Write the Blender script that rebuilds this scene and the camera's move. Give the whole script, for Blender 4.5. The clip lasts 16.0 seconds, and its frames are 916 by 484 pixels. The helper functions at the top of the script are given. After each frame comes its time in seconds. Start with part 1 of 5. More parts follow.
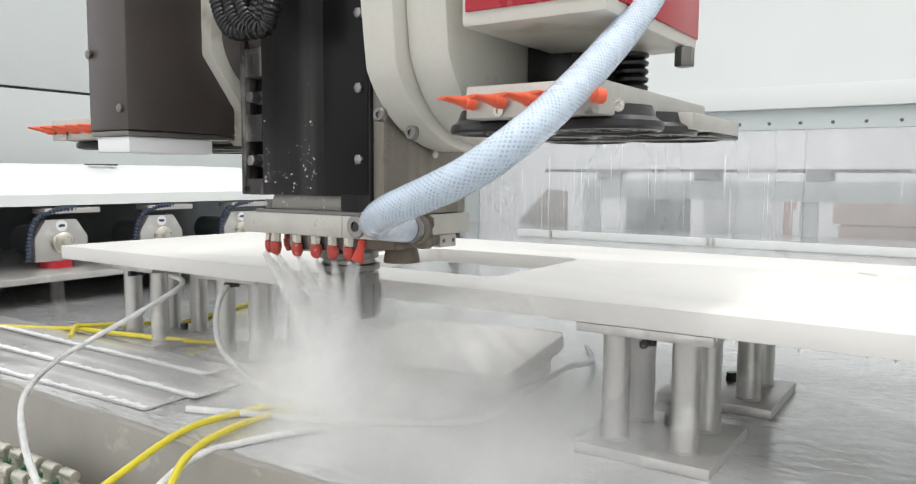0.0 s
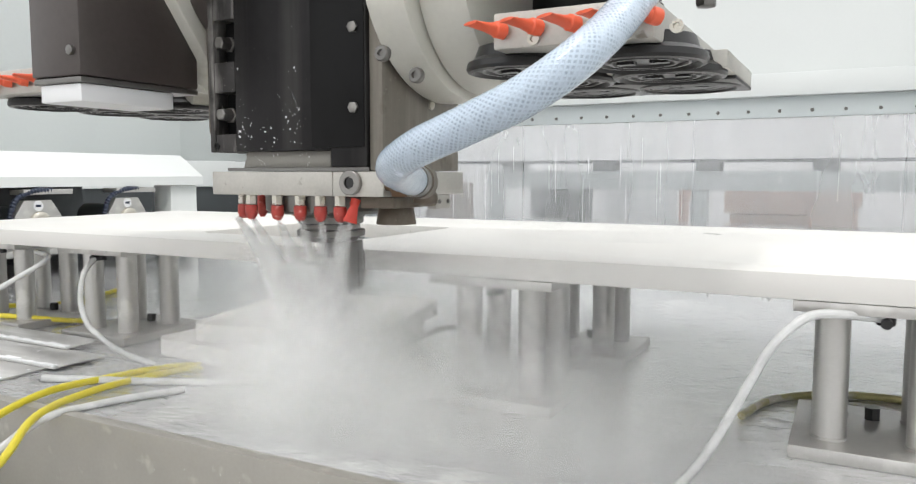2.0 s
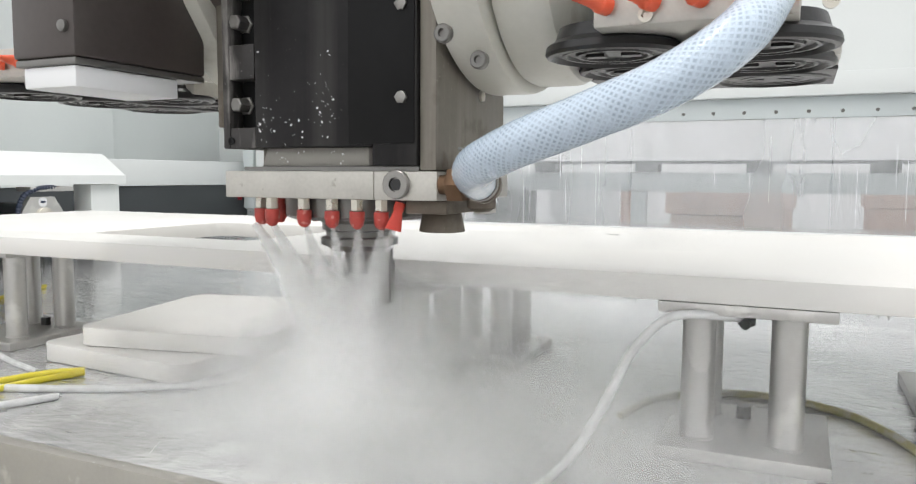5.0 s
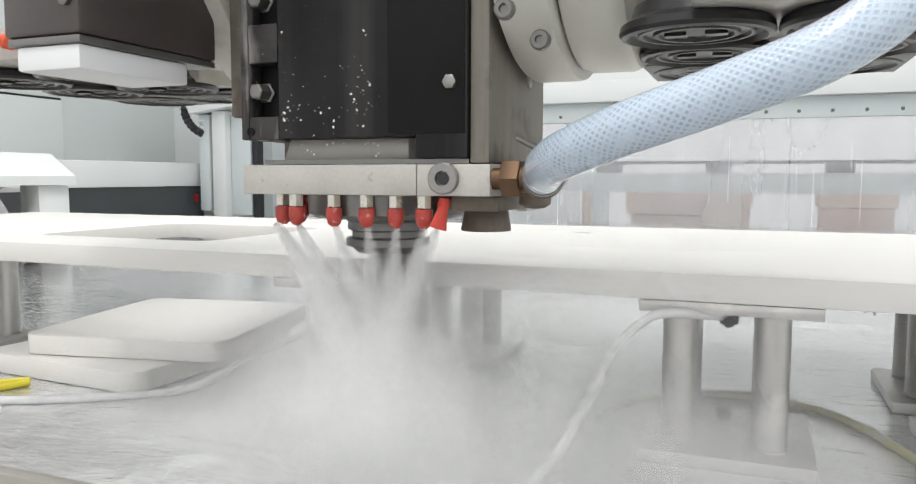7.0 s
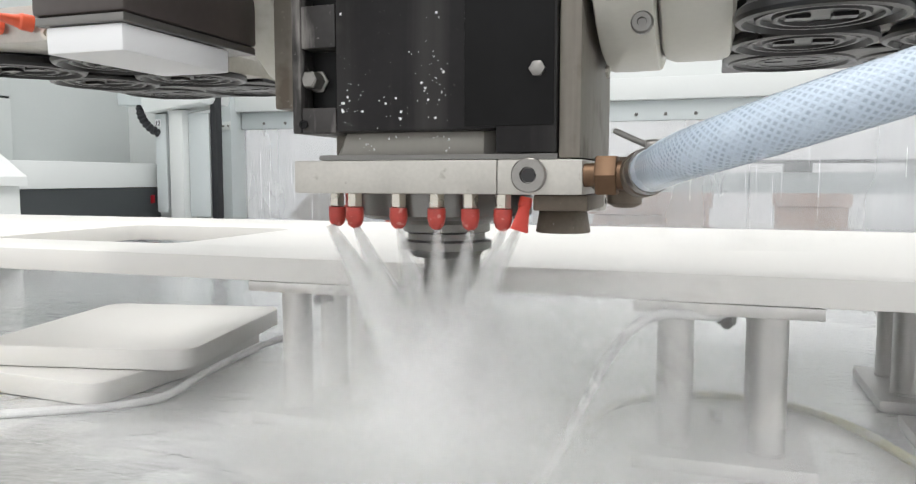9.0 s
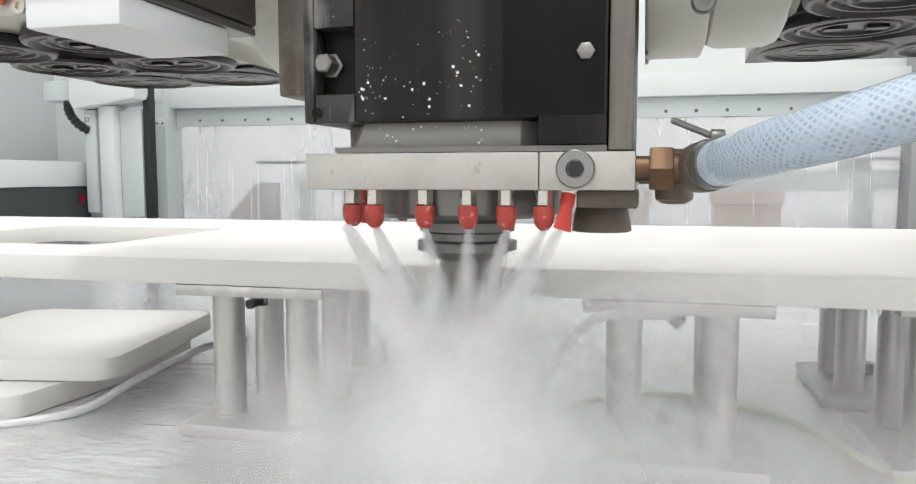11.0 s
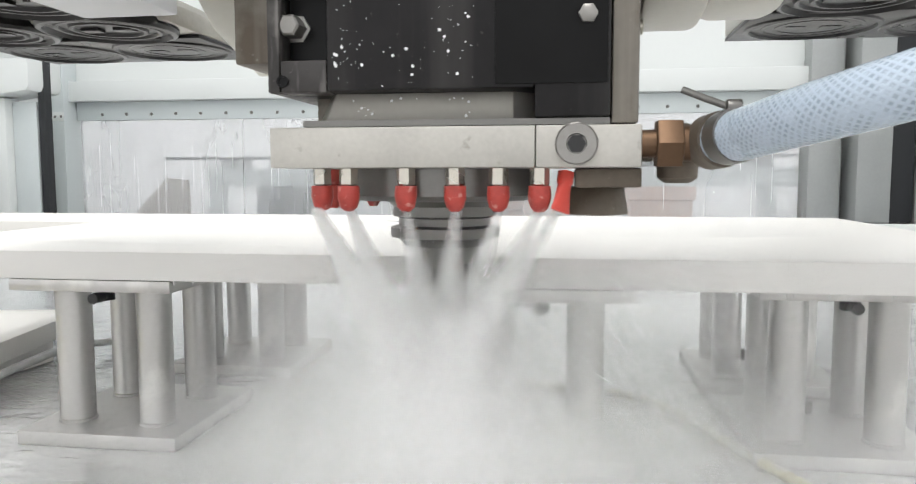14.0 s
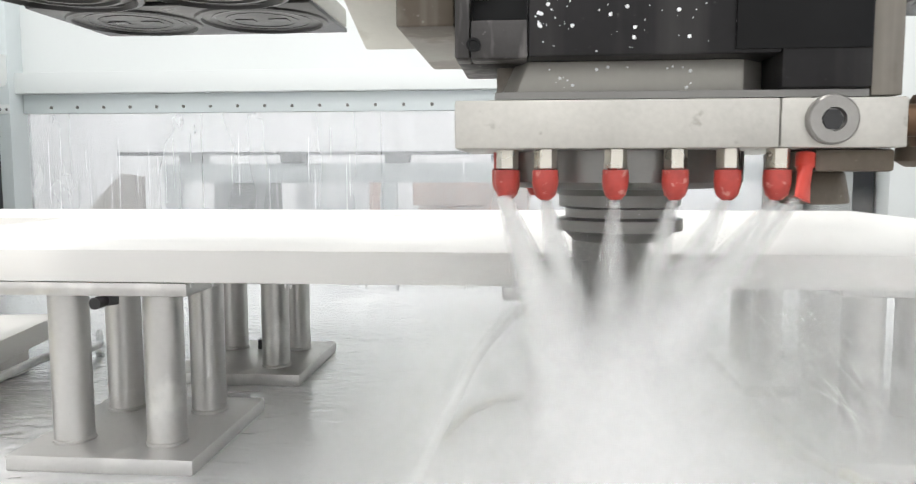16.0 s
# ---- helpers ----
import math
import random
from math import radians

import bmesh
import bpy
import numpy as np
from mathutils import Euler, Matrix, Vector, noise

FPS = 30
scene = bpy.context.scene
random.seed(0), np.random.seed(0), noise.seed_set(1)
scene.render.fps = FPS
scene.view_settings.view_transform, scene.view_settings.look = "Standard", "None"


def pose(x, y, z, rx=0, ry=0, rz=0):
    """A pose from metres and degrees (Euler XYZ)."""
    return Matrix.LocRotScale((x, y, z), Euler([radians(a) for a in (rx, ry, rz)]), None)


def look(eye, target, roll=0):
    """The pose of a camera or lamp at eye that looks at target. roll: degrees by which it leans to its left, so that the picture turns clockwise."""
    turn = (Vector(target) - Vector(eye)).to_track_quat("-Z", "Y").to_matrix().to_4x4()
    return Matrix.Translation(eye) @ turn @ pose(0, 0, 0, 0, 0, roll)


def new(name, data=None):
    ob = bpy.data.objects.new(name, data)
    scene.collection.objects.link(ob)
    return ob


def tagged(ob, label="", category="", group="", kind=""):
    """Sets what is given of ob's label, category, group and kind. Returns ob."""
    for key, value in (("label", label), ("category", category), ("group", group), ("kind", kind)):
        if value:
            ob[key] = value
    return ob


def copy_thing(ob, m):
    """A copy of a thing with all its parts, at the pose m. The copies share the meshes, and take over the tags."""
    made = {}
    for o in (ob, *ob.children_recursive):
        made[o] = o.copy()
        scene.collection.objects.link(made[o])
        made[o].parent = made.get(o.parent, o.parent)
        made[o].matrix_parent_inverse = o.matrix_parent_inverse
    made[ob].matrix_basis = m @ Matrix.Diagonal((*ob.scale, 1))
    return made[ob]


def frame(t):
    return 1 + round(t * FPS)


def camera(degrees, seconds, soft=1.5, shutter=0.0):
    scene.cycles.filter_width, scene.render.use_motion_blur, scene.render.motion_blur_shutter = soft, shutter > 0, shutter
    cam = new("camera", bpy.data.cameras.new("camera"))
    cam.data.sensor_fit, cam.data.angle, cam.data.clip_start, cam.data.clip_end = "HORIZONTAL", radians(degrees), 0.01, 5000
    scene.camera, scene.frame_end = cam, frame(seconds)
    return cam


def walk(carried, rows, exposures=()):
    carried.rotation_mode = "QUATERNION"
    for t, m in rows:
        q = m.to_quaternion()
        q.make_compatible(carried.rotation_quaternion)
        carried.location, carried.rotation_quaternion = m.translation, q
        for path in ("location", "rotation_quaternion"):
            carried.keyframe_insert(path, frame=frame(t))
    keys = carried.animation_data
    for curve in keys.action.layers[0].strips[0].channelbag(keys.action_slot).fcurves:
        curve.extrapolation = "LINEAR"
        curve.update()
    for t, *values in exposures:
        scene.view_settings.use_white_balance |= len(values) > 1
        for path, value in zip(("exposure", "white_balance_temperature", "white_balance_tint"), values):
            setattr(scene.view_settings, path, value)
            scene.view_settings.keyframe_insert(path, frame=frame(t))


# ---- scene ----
cam = camera(62.2, 16.0, soft=1.35, shutter=0.3)
# seconds, eye x y z, yaw, pitch, roll
PATH = [
    (0.0, 0.4477, -0.9635, 1.1028, 33.93, -5.03, -0.34),
    (0.5, 0.4598, -0.9630, 1.0835, 32.28, -5.06, -0.14),
    (1.0, 0.4714, -0.9463, 1.0692, 29.51, -5.07, 0.04),
    (1.5, 0.4990, -0.9379, 1.0581, 28.24, -5.06, 0.02),
    (2.0, 0.5459, -0.9501, 1.0441, 27.64, -5.09, -0.02),
    (2.5, 0.5911, -0.9412, 1.0382, 27.04, -5.02, -0.05),
    (3.0, 0.6364, -0.9249, 1.0389, 26.35, -4.95, 0.02),
    (5.5, 0.6290, -0.8853, 1.0447, 23.49, -5.02, -0.26),
    (6.0, 0.6103, -0.8728, 1.0409, 22.62, -4.93, -0.15),
    (6.5, 0.6066, -0.8646, 1.0363, 22.06, -4.91, -0.14),
    (7.0, 0.6028, -0.8610, 1.0357, 21.26, -4.91, -0.14),
    (7.5, 0.5945, -0.8572, 1.0354, 20.48, -4.89, -0.14),
    (8.0, 0.5838, -0.8521, 1.0334, 19.74, -4.89, -0.11),
    (8.5, 0.5696, -0.8456, 1.0326, 19.04, -4.87, -0.06),
    (11.0, 0.5497, -0.7966, 1.0284, 13.97, -4.94, 0.05),
    (11.5, 0.5674, -0.7935, 1.0270, 12.81, -4.99, 0.10),
    (12.0, 0.5873, -0.7913, 1.0248, 11.73, -5.02, 0.14),
    (12.5, 0.6076, -0.7814, 1.0224, 10.72, -5.01, 0.12),
    (13.0, 0.6209, -0.7684, 1.0182, 9.79, -5.03, 0.05),
    (13.5, 0.6237, -0.7569, 1.0150, 9.13, -5.04, 0.05),
    (14.0, 0.6109, -0.7465, 1.0127, 8.42, -5.08, 0.10),
    (14.5, 0.5838, -0.7322, 1.0082, 7.61, -5.15, 0.15),
    (15.0, 0.5544, -0.7191, 1.0079, 6.84, -5.25, 0.20),
    (15.5, 0.5300, -0.7010, 1.0044, 5.95, -5.27, 0.15),
    (16.0, 0.5045, -0.6803, 1.0035, 4.90, -5.30, 0.11),
]
walk(cam, [(t, pose(x, y, z, 90 + pitch, roll, yaw)) for t, x, y, z, yaw, pitch, roll in PATH],
     exposures=[(0.0, 0.0), (8.5, 0.04), (12.0, 0.12), (14.5, 0.18), (16.0, 0.32)])
# seconds, x of the spindle axis along the slab's edge
HEAD_X = [
    (0.0, -0.3153),
    (0.5, -0.2570),
    (1.0, -0.1987),
    (1.5, -0.1404),
    (2.0, -0.0803),
    (2.5, -0.0193),
    (3.0, 0.0413),
    (5.5, 0.1799),
    (6.0, 0.2016),
    (6.5, 0.2211),
    (7.0, 0.2414),
    (7.5, 0.2611),
    (8.0, 0.2817),
    (8.5, 0.3029),
    (11.0, 0.4038),
    (11.5, 0.4256),
    (12.0, 0.4440),
    (12.5, 0.4634),
    (13.0, 0.4819),
    (13.5, 0.5019),
    (14.0, 0.5226),
    (14.5, 0.5418),
    (15.0, 0.5622),
    (15.5, 0.5785),
    (16.0, 0.5955),
]
UP = 0.9            # height of the slab's underside
BED = UP - 0.188    # height of the wet steel bed

# ---- world and lights ----
world = bpy.data.worlds.new("hall_light")
scene.world = world
world.use_nodes = True
wn = world.node_tree.nodes
wn["Background"].inputs[0].default_value = (0.99, 0.995, 1.0, 1)
wn["Background"].inputs[1].default_value = 1.2
scene.cycles.transparent_max_bounces = 128


def unseen_hall_lamp(x, y, z, sx, sy, watts, tx, ty, tz):
    data = bpy.data.lights.new("unseen_hall_lamp", "AREA")
    data.shape, data.size, data.size_y, data.energy = "RECTANGLE", sx, sy, watts
    data.color = (1.0, 0.98, 0.95)
    ob = new("unseen_hall_lamp", data)
    ob.matrix_world = look((x, y, z), (tx, ty, tz))
    return ob


# Overhead lamp assumed out of view, added to light the slab from above.
unseen_hall_lamp(0.3, 1.6, 4.3, 3.5, 0.5, 50, 0.2, 0.8, 0.9)
# Unseen narrow tube, placed for the sharp shade edges beside the head.
unseen_hall_lamp(0.25, -1.5, 4.2, 0.16, 2.6, 56, 0.25, -1.3, 0.9)

# ---- materials ----


def material(name, color, rough=0.5, metal=0.0, vary=0.12, scale=8.0, fine=120.0, bump=0.1, spots=None, spot_scale=40.0, spot_cut=0.62, coat=0.0, dist=0.002):
    m = bpy.data.materials.new(name)
    m.use_nodes = True
    nt = m.node_tree
    n, l = nt.nodes, nt.links
    b = n["Principled BSDF"]
    tc = n.new("ShaderNodeTexCoord")
    info = n.new("ShaderNodeObjectInfo")
    big, small = n.new("ShaderNodeTexNoise"), n.new("ShaderNodeTexNoise")
    big.inputs["Scale"].default_value, small.inputs["Scale"].default_value = scale, fine
    big.inputs["Detail"].default_value, small.inputs["Detail"].default_value = 5, 3
    l.new(tc.outputs["Object"], big.inputs["Vector"])
    l.new(tc.outputs["Object"], small.inputs["Vector"])
    mix = n.new("ShaderNodeMix")
    mix.data_type = "RGBA"
    dark = tuple(c * (1 - vary * 1.6) for c in color)
    lite = tuple(min(1, c * (1 + vary)) for c in color)
    mix.inputs["A"].default_value, mix.inputs["B"].default_value = (*dark, 1), (*lite, 1)
    add = n.new("ShaderNodeMath")
    add.operation = "MULTIPLY_ADD"
    l.new(small.outputs["Fac"], add.inputs[0])
    add.inputs[1].default_value = 0.35
    l.new(big.outputs["Fac"], add.inputs[2])
    sub = n.new("ShaderNodeMath")
    sub.operation = "SUBTRACT"
    l.new(add.outputs[0], sub.inputs[0])
    sub.inputs[1].default_value = 0.17
    sub.use_clamp = True
    l.new(sub.outputs[0], mix.inputs["Factor"])
    out = mix.outputs["Result"]
    if spots:
        sp = n.new("ShaderNodeTexNoise")
        sp.inputs["Scale"].default_value, sp.inputs["Detail"].default_value = spot_scale, 6
        l.new(tc.outputs["Object"], sp.inputs["Vector"])
        ramp = n.new("ShaderNodeMapRange")
        ramp.inputs["From Min"].default_value, ramp.inputs["From Max"].default_value = spot_cut, spot_cut + 0.08
        l.new(sp.outputs["Fac"], ramp.inputs["Value"])
        mx = n.new("ShaderNodeMix")
        mx.data_type = "RGBA"
        l.new(ramp.outputs["Result"], mx.inputs["Factor"])
        l.new(out, mx.inputs["A"])
        mx.inputs["B"].default_value = (*spots, 1)
        out = mx.outputs["Result"]
    l.new(out, b.inputs["Base Color"])
    rr = n.new("ShaderNodeMapRange")
    rr.inputs["To Min"].default_value, rr.inputs["To Max"].default_value = max(0.02, rough - 0.12), min(1, rough + 0.12)
    l.new(big.outputs["Fac"], rr.inputs["Value"])
    l.new(rr.outputs["Result"], b.inputs["Roughness"])
    b.inputs["Metallic"].default_value = metal
    b.inputs["Coat Weight"].default_value = coat
    if bump:
        bp = n.new("ShaderNodeBump")
        bp.inputs["Strength"].default_value, bp.inputs["Distance"].default_value = bump, dist
        l.new(add.outputs[0], bp.inputs["Height"])
        l.new(bp.outputs["Normal"], b.inputs["Normal"])
    return m


WHITE_QUARTZ = material("white_quartz", (0.735, 0.722, 0.692), 0.33, 0, 0.03, 6, 400, 0.03)
STEEL = material("wet_stainless_steel", (0.56, 0.55, 0.53), 0.36, 0.75, 0.10, 9, 160, 0.12, (0.66, 0.65, 0.62), 14, 0.6)
ALU = material("stained_aluminium", (0.53, 0.515, 0.475), 0.42, 0.4, 0.2, 16, 240, 0.2, (0.24, 0.215, 0.18), 45, 0.66)
BLACK = material("black_painted_steel", (0.017, 0.016, 0.017), 0.42, 0.0, 0.5, 9, 90, 0.18, (0.045, 0.042, 0.042), 7, 0.58)


def runs(m, tint, fine, amount, rough_to, stretch=(90, 90, 2.2)):
    """Adds vertical run marks (on BLACK painted reflections too) and fine specks to a material made by material()."""
    n, l = m.node_tree.nodes, m.node_tree.links
    b = n["Principled BSDF"]
    tc, mp, no, sp = n.new("ShaderNodeTexCoord"), n.new("ShaderNodeMapping"), n.new("ShaderNodeTexNoise"), n.new("ShaderNodeTexNoise")
    mp.inputs["Scale"].default_value = stretch
    no.inputs["Scale"].default_value, no.inputs["Detail"].default_value = 1.0, 4
    sp.inputs["Scale"].default_value, sp.inputs["Detail"].default_value = fine, 2
    l.new(tc.outputs["Object"], mp.inputs["Vector"])
    l.new(mp.outputs["Vector"], no.inputs["Vector"])
    l.new(tc.outputs["Object"], sp.inputs["Vector"])
    r1, r2, mx = n.new("ShaderNodeMapRange"), n.new("ShaderNodeMapRange"), n.new("ShaderNodeMath")
    r1.inputs["From Min"].default_value, r1.inputs["From Max"].default_value, r1.inputs["To Max"].default_value = 0.50, 0.80, amount
    r2.inputs["From Min"].default_value, r2.inputs["From Max"].default_value, r2.inputs["To Max"].default_value = 0.68, 0.76, amount
    l.new(no.outputs["Fac"], r1.inputs["Value"])
    l.new(sp.outputs["Fac"], r2.inputs["Value"])
    mx.operation = "MAXIMUM"
    l.new(r1.outputs["Result"], mx.inputs[0])
    l.new(r2.outputs["Result"], mx.inputs[1])
    old = b.inputs["Base Color"].links[0].from_socket
    col = n.new("ShaderNodeMix")
    col.data_type = "RGBA"
    col.inputs["B"].default_value = (*tint, 1)
    l.new(mx.outputs[0], col.inputs["Factor"])
    l.new(old, col.inputs["A"])
    l.new(col.outputs["Result"], b.inputs["Base Color"])
    old = b.inputs["Roughness"].links[0].from_socket
    rg = n.new("ShaderNodeMix")
    rg.inputs["B"].default_value = rough_to
    l.new(mx.outputs[0], rg.inputs["Factor"])
    l.new(old, rg.inputs["A"])
    l.new(rg.outputs["Result"], b.inputs["Roughness"])
    return m


# Column's vertical reflections painted in as paler streaks, together with its runs and specks.
runs(BLACK, (0.12, 0.115, 0.11), 210, 0.32, 0.65, (32, 32, 1.4))
BROWN = runs(material("dirty_steel_plate", (0.215, 0.195, 0.165), 0.45, 0.35, 0.2, 7, 110, 0.25, (0.12, 0.098, 0.075), 13, 0.54), (0.34, 0.32, 0.29), 190, 0.6, 0.7, (70, 70, 3))
GRIMEBRASS = runs(material("grimed_brown_valve", (0.14, 0.115, 0.088), 0.5, 0.2, 0.3, 40, 240, 0.3), (0.30, 0.27, 0.23), 260, 0.6, 0.7, (50, 50, 20))
GRIME = runs(material("slurry_grimed_black_steel", (0.035, 0.032, 0.031), 0.5, 0.0, 0.5, 18, 160, 0.5, (0.10, 0.095, 0.09), 22, 0.56), (0.42, 0.40, 0.38), 230, 0.8, 0.75, (60, 60, 12))
PITCH = material("glossy_black_panel_and_pocket", (0.009, 0.009, 0.0095), 0.35, 0.0, 0.4, 6, 70, 0.08)
PITCH.node_tree.nodes["Principled BSDF"].inputs["Specular IOR Level"].default_value = 0.18
BLACK.node_tree.nodes["Principled BSDF"].inputs["Specular IOR Level"].default_value = 0.25
CREAM = material("cream_enamel_casting", (0.64, 0.63, 0.57), 0.36, 0, 0.10, 6, 150, 0.12, (0.46, 0.44, 0.38), 9, 0.6)
DULL = material("dull_wet_steel", (0.36, 0.345, 0.31), 0.45, 0.35, 0.12, 12, 200, 0.1, (0.46, 0.44, 0.40), 20, 0.6)
DARKBOX = material("dark_brown_enamel", (0.085, 0.072, 0.068), 0.33, 0.15, 0.22, 5, 120, 0.08)
RED = material("red_enamel", (0.42, 0.012, 0.025), 0.3, 0, 0.08, 6, 150, 0.03)
ORANGE = material("orange_plastic", (0.83, 0.135, 0.06), 0.42, 0, 0.08, 30, 300, 0.05)
REDTIP = material("red_plastic_nozzle", (0.44, 0.055, 0.042), 0.4, 0, 0.3, 90, 300, 0.1, (0.55, 0.22, 0.19), 160, 0.6)
REDFAN = material("red_plastic_fan", (0.62, 0.06, 0.04), 0.4, 0, 0.12, 40, 300, 0.05)
RUBBER = material("black_rubber", (0.016, 0.016, 0.017), 0.32, 0, 0.3, 30, 300, 0.15)
BOLT = material("dull_zinc_bolt", (0.30, 0.29, 0.275), 0.38, 0.8, 0.15, 60, 300, 0.08)
NICKEL = material("nickel_fitting", (0.60, 0.57, 0.50), 0.3, 0.85, 0.1, 40, 300, 0.05)
BRASS = material("brass_fitting", (0.17, 0.105, 0.065), 0.45, 0.85, 0.2, 40, 300, 0.08)
TOOL = material("grey_tool_steel", (0.20, 0.195, 0.185), 0.35, 0.7, 0.15, 30, 300, 0.06)
WALLP = material("pale_green_white_panel", (0.72, 0.745, 0.735), 0.4, 0, 0.03, 1.2, 60, 0.02)
GREYP = material("grey_painted_frame", (0.60, 0.645, 0.65), 0.42, 0, 0.05, 2, 60, 0.03)
GREYWALL = material("grey_green_side_panel", (0.60, 0.63, 0.622), 0.42, 0, 0.05, 1.2, 60, 0.03)
POSTGREY = material("wet_grey_steel_post", (0.36, 0.375, 0.37), 0.4, 0.2, 0.12, 3, 60, 0.05)
SHADOWGAP = material("black_guard_and_gap", (0.02, 0.022, 0.025), 0.6, 0, 0.2, 10, 80, 0.1)
DARKGREY = material("dark_grey_panel", (0.055, 0.062, 0.066), 0.45, 0.1, 0.15, 3, 60, 0.05)
YELLOW = material("yellow_air_hose", (0.72, 0.62, 0.05), 0.35, 0, 0.06, 40, 200, 0.03)
DIRTYYELLOW = material("dirty_yellow_air_hose", (0.50, 0.46, 0.22), 0.4, 0, 0.2, 30, 200, 0.05, (0.60, 0.58, 0.50), 26, 0.5)
GREEN = material("green_plastic_ring", (0.02, 0.28, 0.13), 0.4, 0, 0.1, 40, 200, 0.03)
BLUEH = material("blue_plastic_hose", (0.02, 0.03, 0.06), 0.45, 0, 0.2, 60, 200, 0.1)
CRATE = material("faded_orange_crate", (0.58, 0.42, 0.35), 0.6, 0, 0.15, 3, 30, 0.05)
BEIGE = material("beige_workshop_wall", (0.62, 0.57, 0.53), 0.7, 0, 0.12, 1.5, 20, 0.03)
HALLWHITE = material("white_hall_wall", (0.83, 0.84, 0.85), 0.7, 0, 0.05, 1.5, 20, 0.03)
HALLFLOOR = material("grey_concrete_floor", (0.42, 0.41, 0.40), 0.7, 0, 0.15, 2, 40, 0.1)


def wet_bed():
    m = material("wet_steel_bed", (0.56, 0.56, 0.565), 0.16, 0.18, 0.2, 3.0, 40, 0.0, (0.70, 0.70, 0.695), 5, 0.54)
    nt = m.node_tree
    n, l = nt.nodes, nt.links
    b = n["Principled BSDF"]
    tc = n.new("ShaderNodeTexCoord")
    mp = n.new("ShaderNodeMapping")
    mp.inputs["Scale"].default_value = (1.0, 2.1, 1.0)
    w1, w2 = n.new("ShaderNodeTexNoise"), n.new("ShaderNodeTexNoise")
    w1.inputs["Scale"].default_value, w2.inputs["Scale"].default_value = 16, 60
    w1.inputs["Distortion"].default_value = 1.2
    for w in (w1, w2):
        w.inputs["Detail"].default_value = 3
        l.new(mp.outputs["Vector"], w.inputs["Vector"])
    l.new(tc.outputs["Object"], mp.inputs["Vector"])
    a = n.new("ShaderNodeMath")
    a.operation = "MULTIPLY_ADD"
    l.new(w2.outputs["Fac"], a.inputs[0])
    a.inputs[1].default_value = 0.35
    l.new(w1.outputs["Fac"], a.inputs[2])
    bp = n.new("ShaderNodeBump")
    bp.inputs["Strength"].default_value, bp.inputs["Distance"].default_value = 0.5, 0.0045
    l.new(a.outputs[0], bp.inputs["Height"])
    l.new(bp.outputs["Normal"], b.inputs["Normal"])
    b.inputs["Coat Weight"].default_value = 1.0
    b.inputs["Coat Roughness"].default_value = 0.06
    b.inputs["Coat IOR"].default_value = 2.1
    l.new(bp.outputs["Normal"], b.inputs["Coat Normal"])
    return m


WETBED = wet_bed()
SLURRY = runs(material("slurry_smeared_sheet", (0.50, 0.495, 0.485), 0.3, 0.1, 0.2, 4, 60, 0.15, coat=0.6), (0.88, 0.88, 0.875), 60, 0.95, 0.5, (1.2, 16, 1))


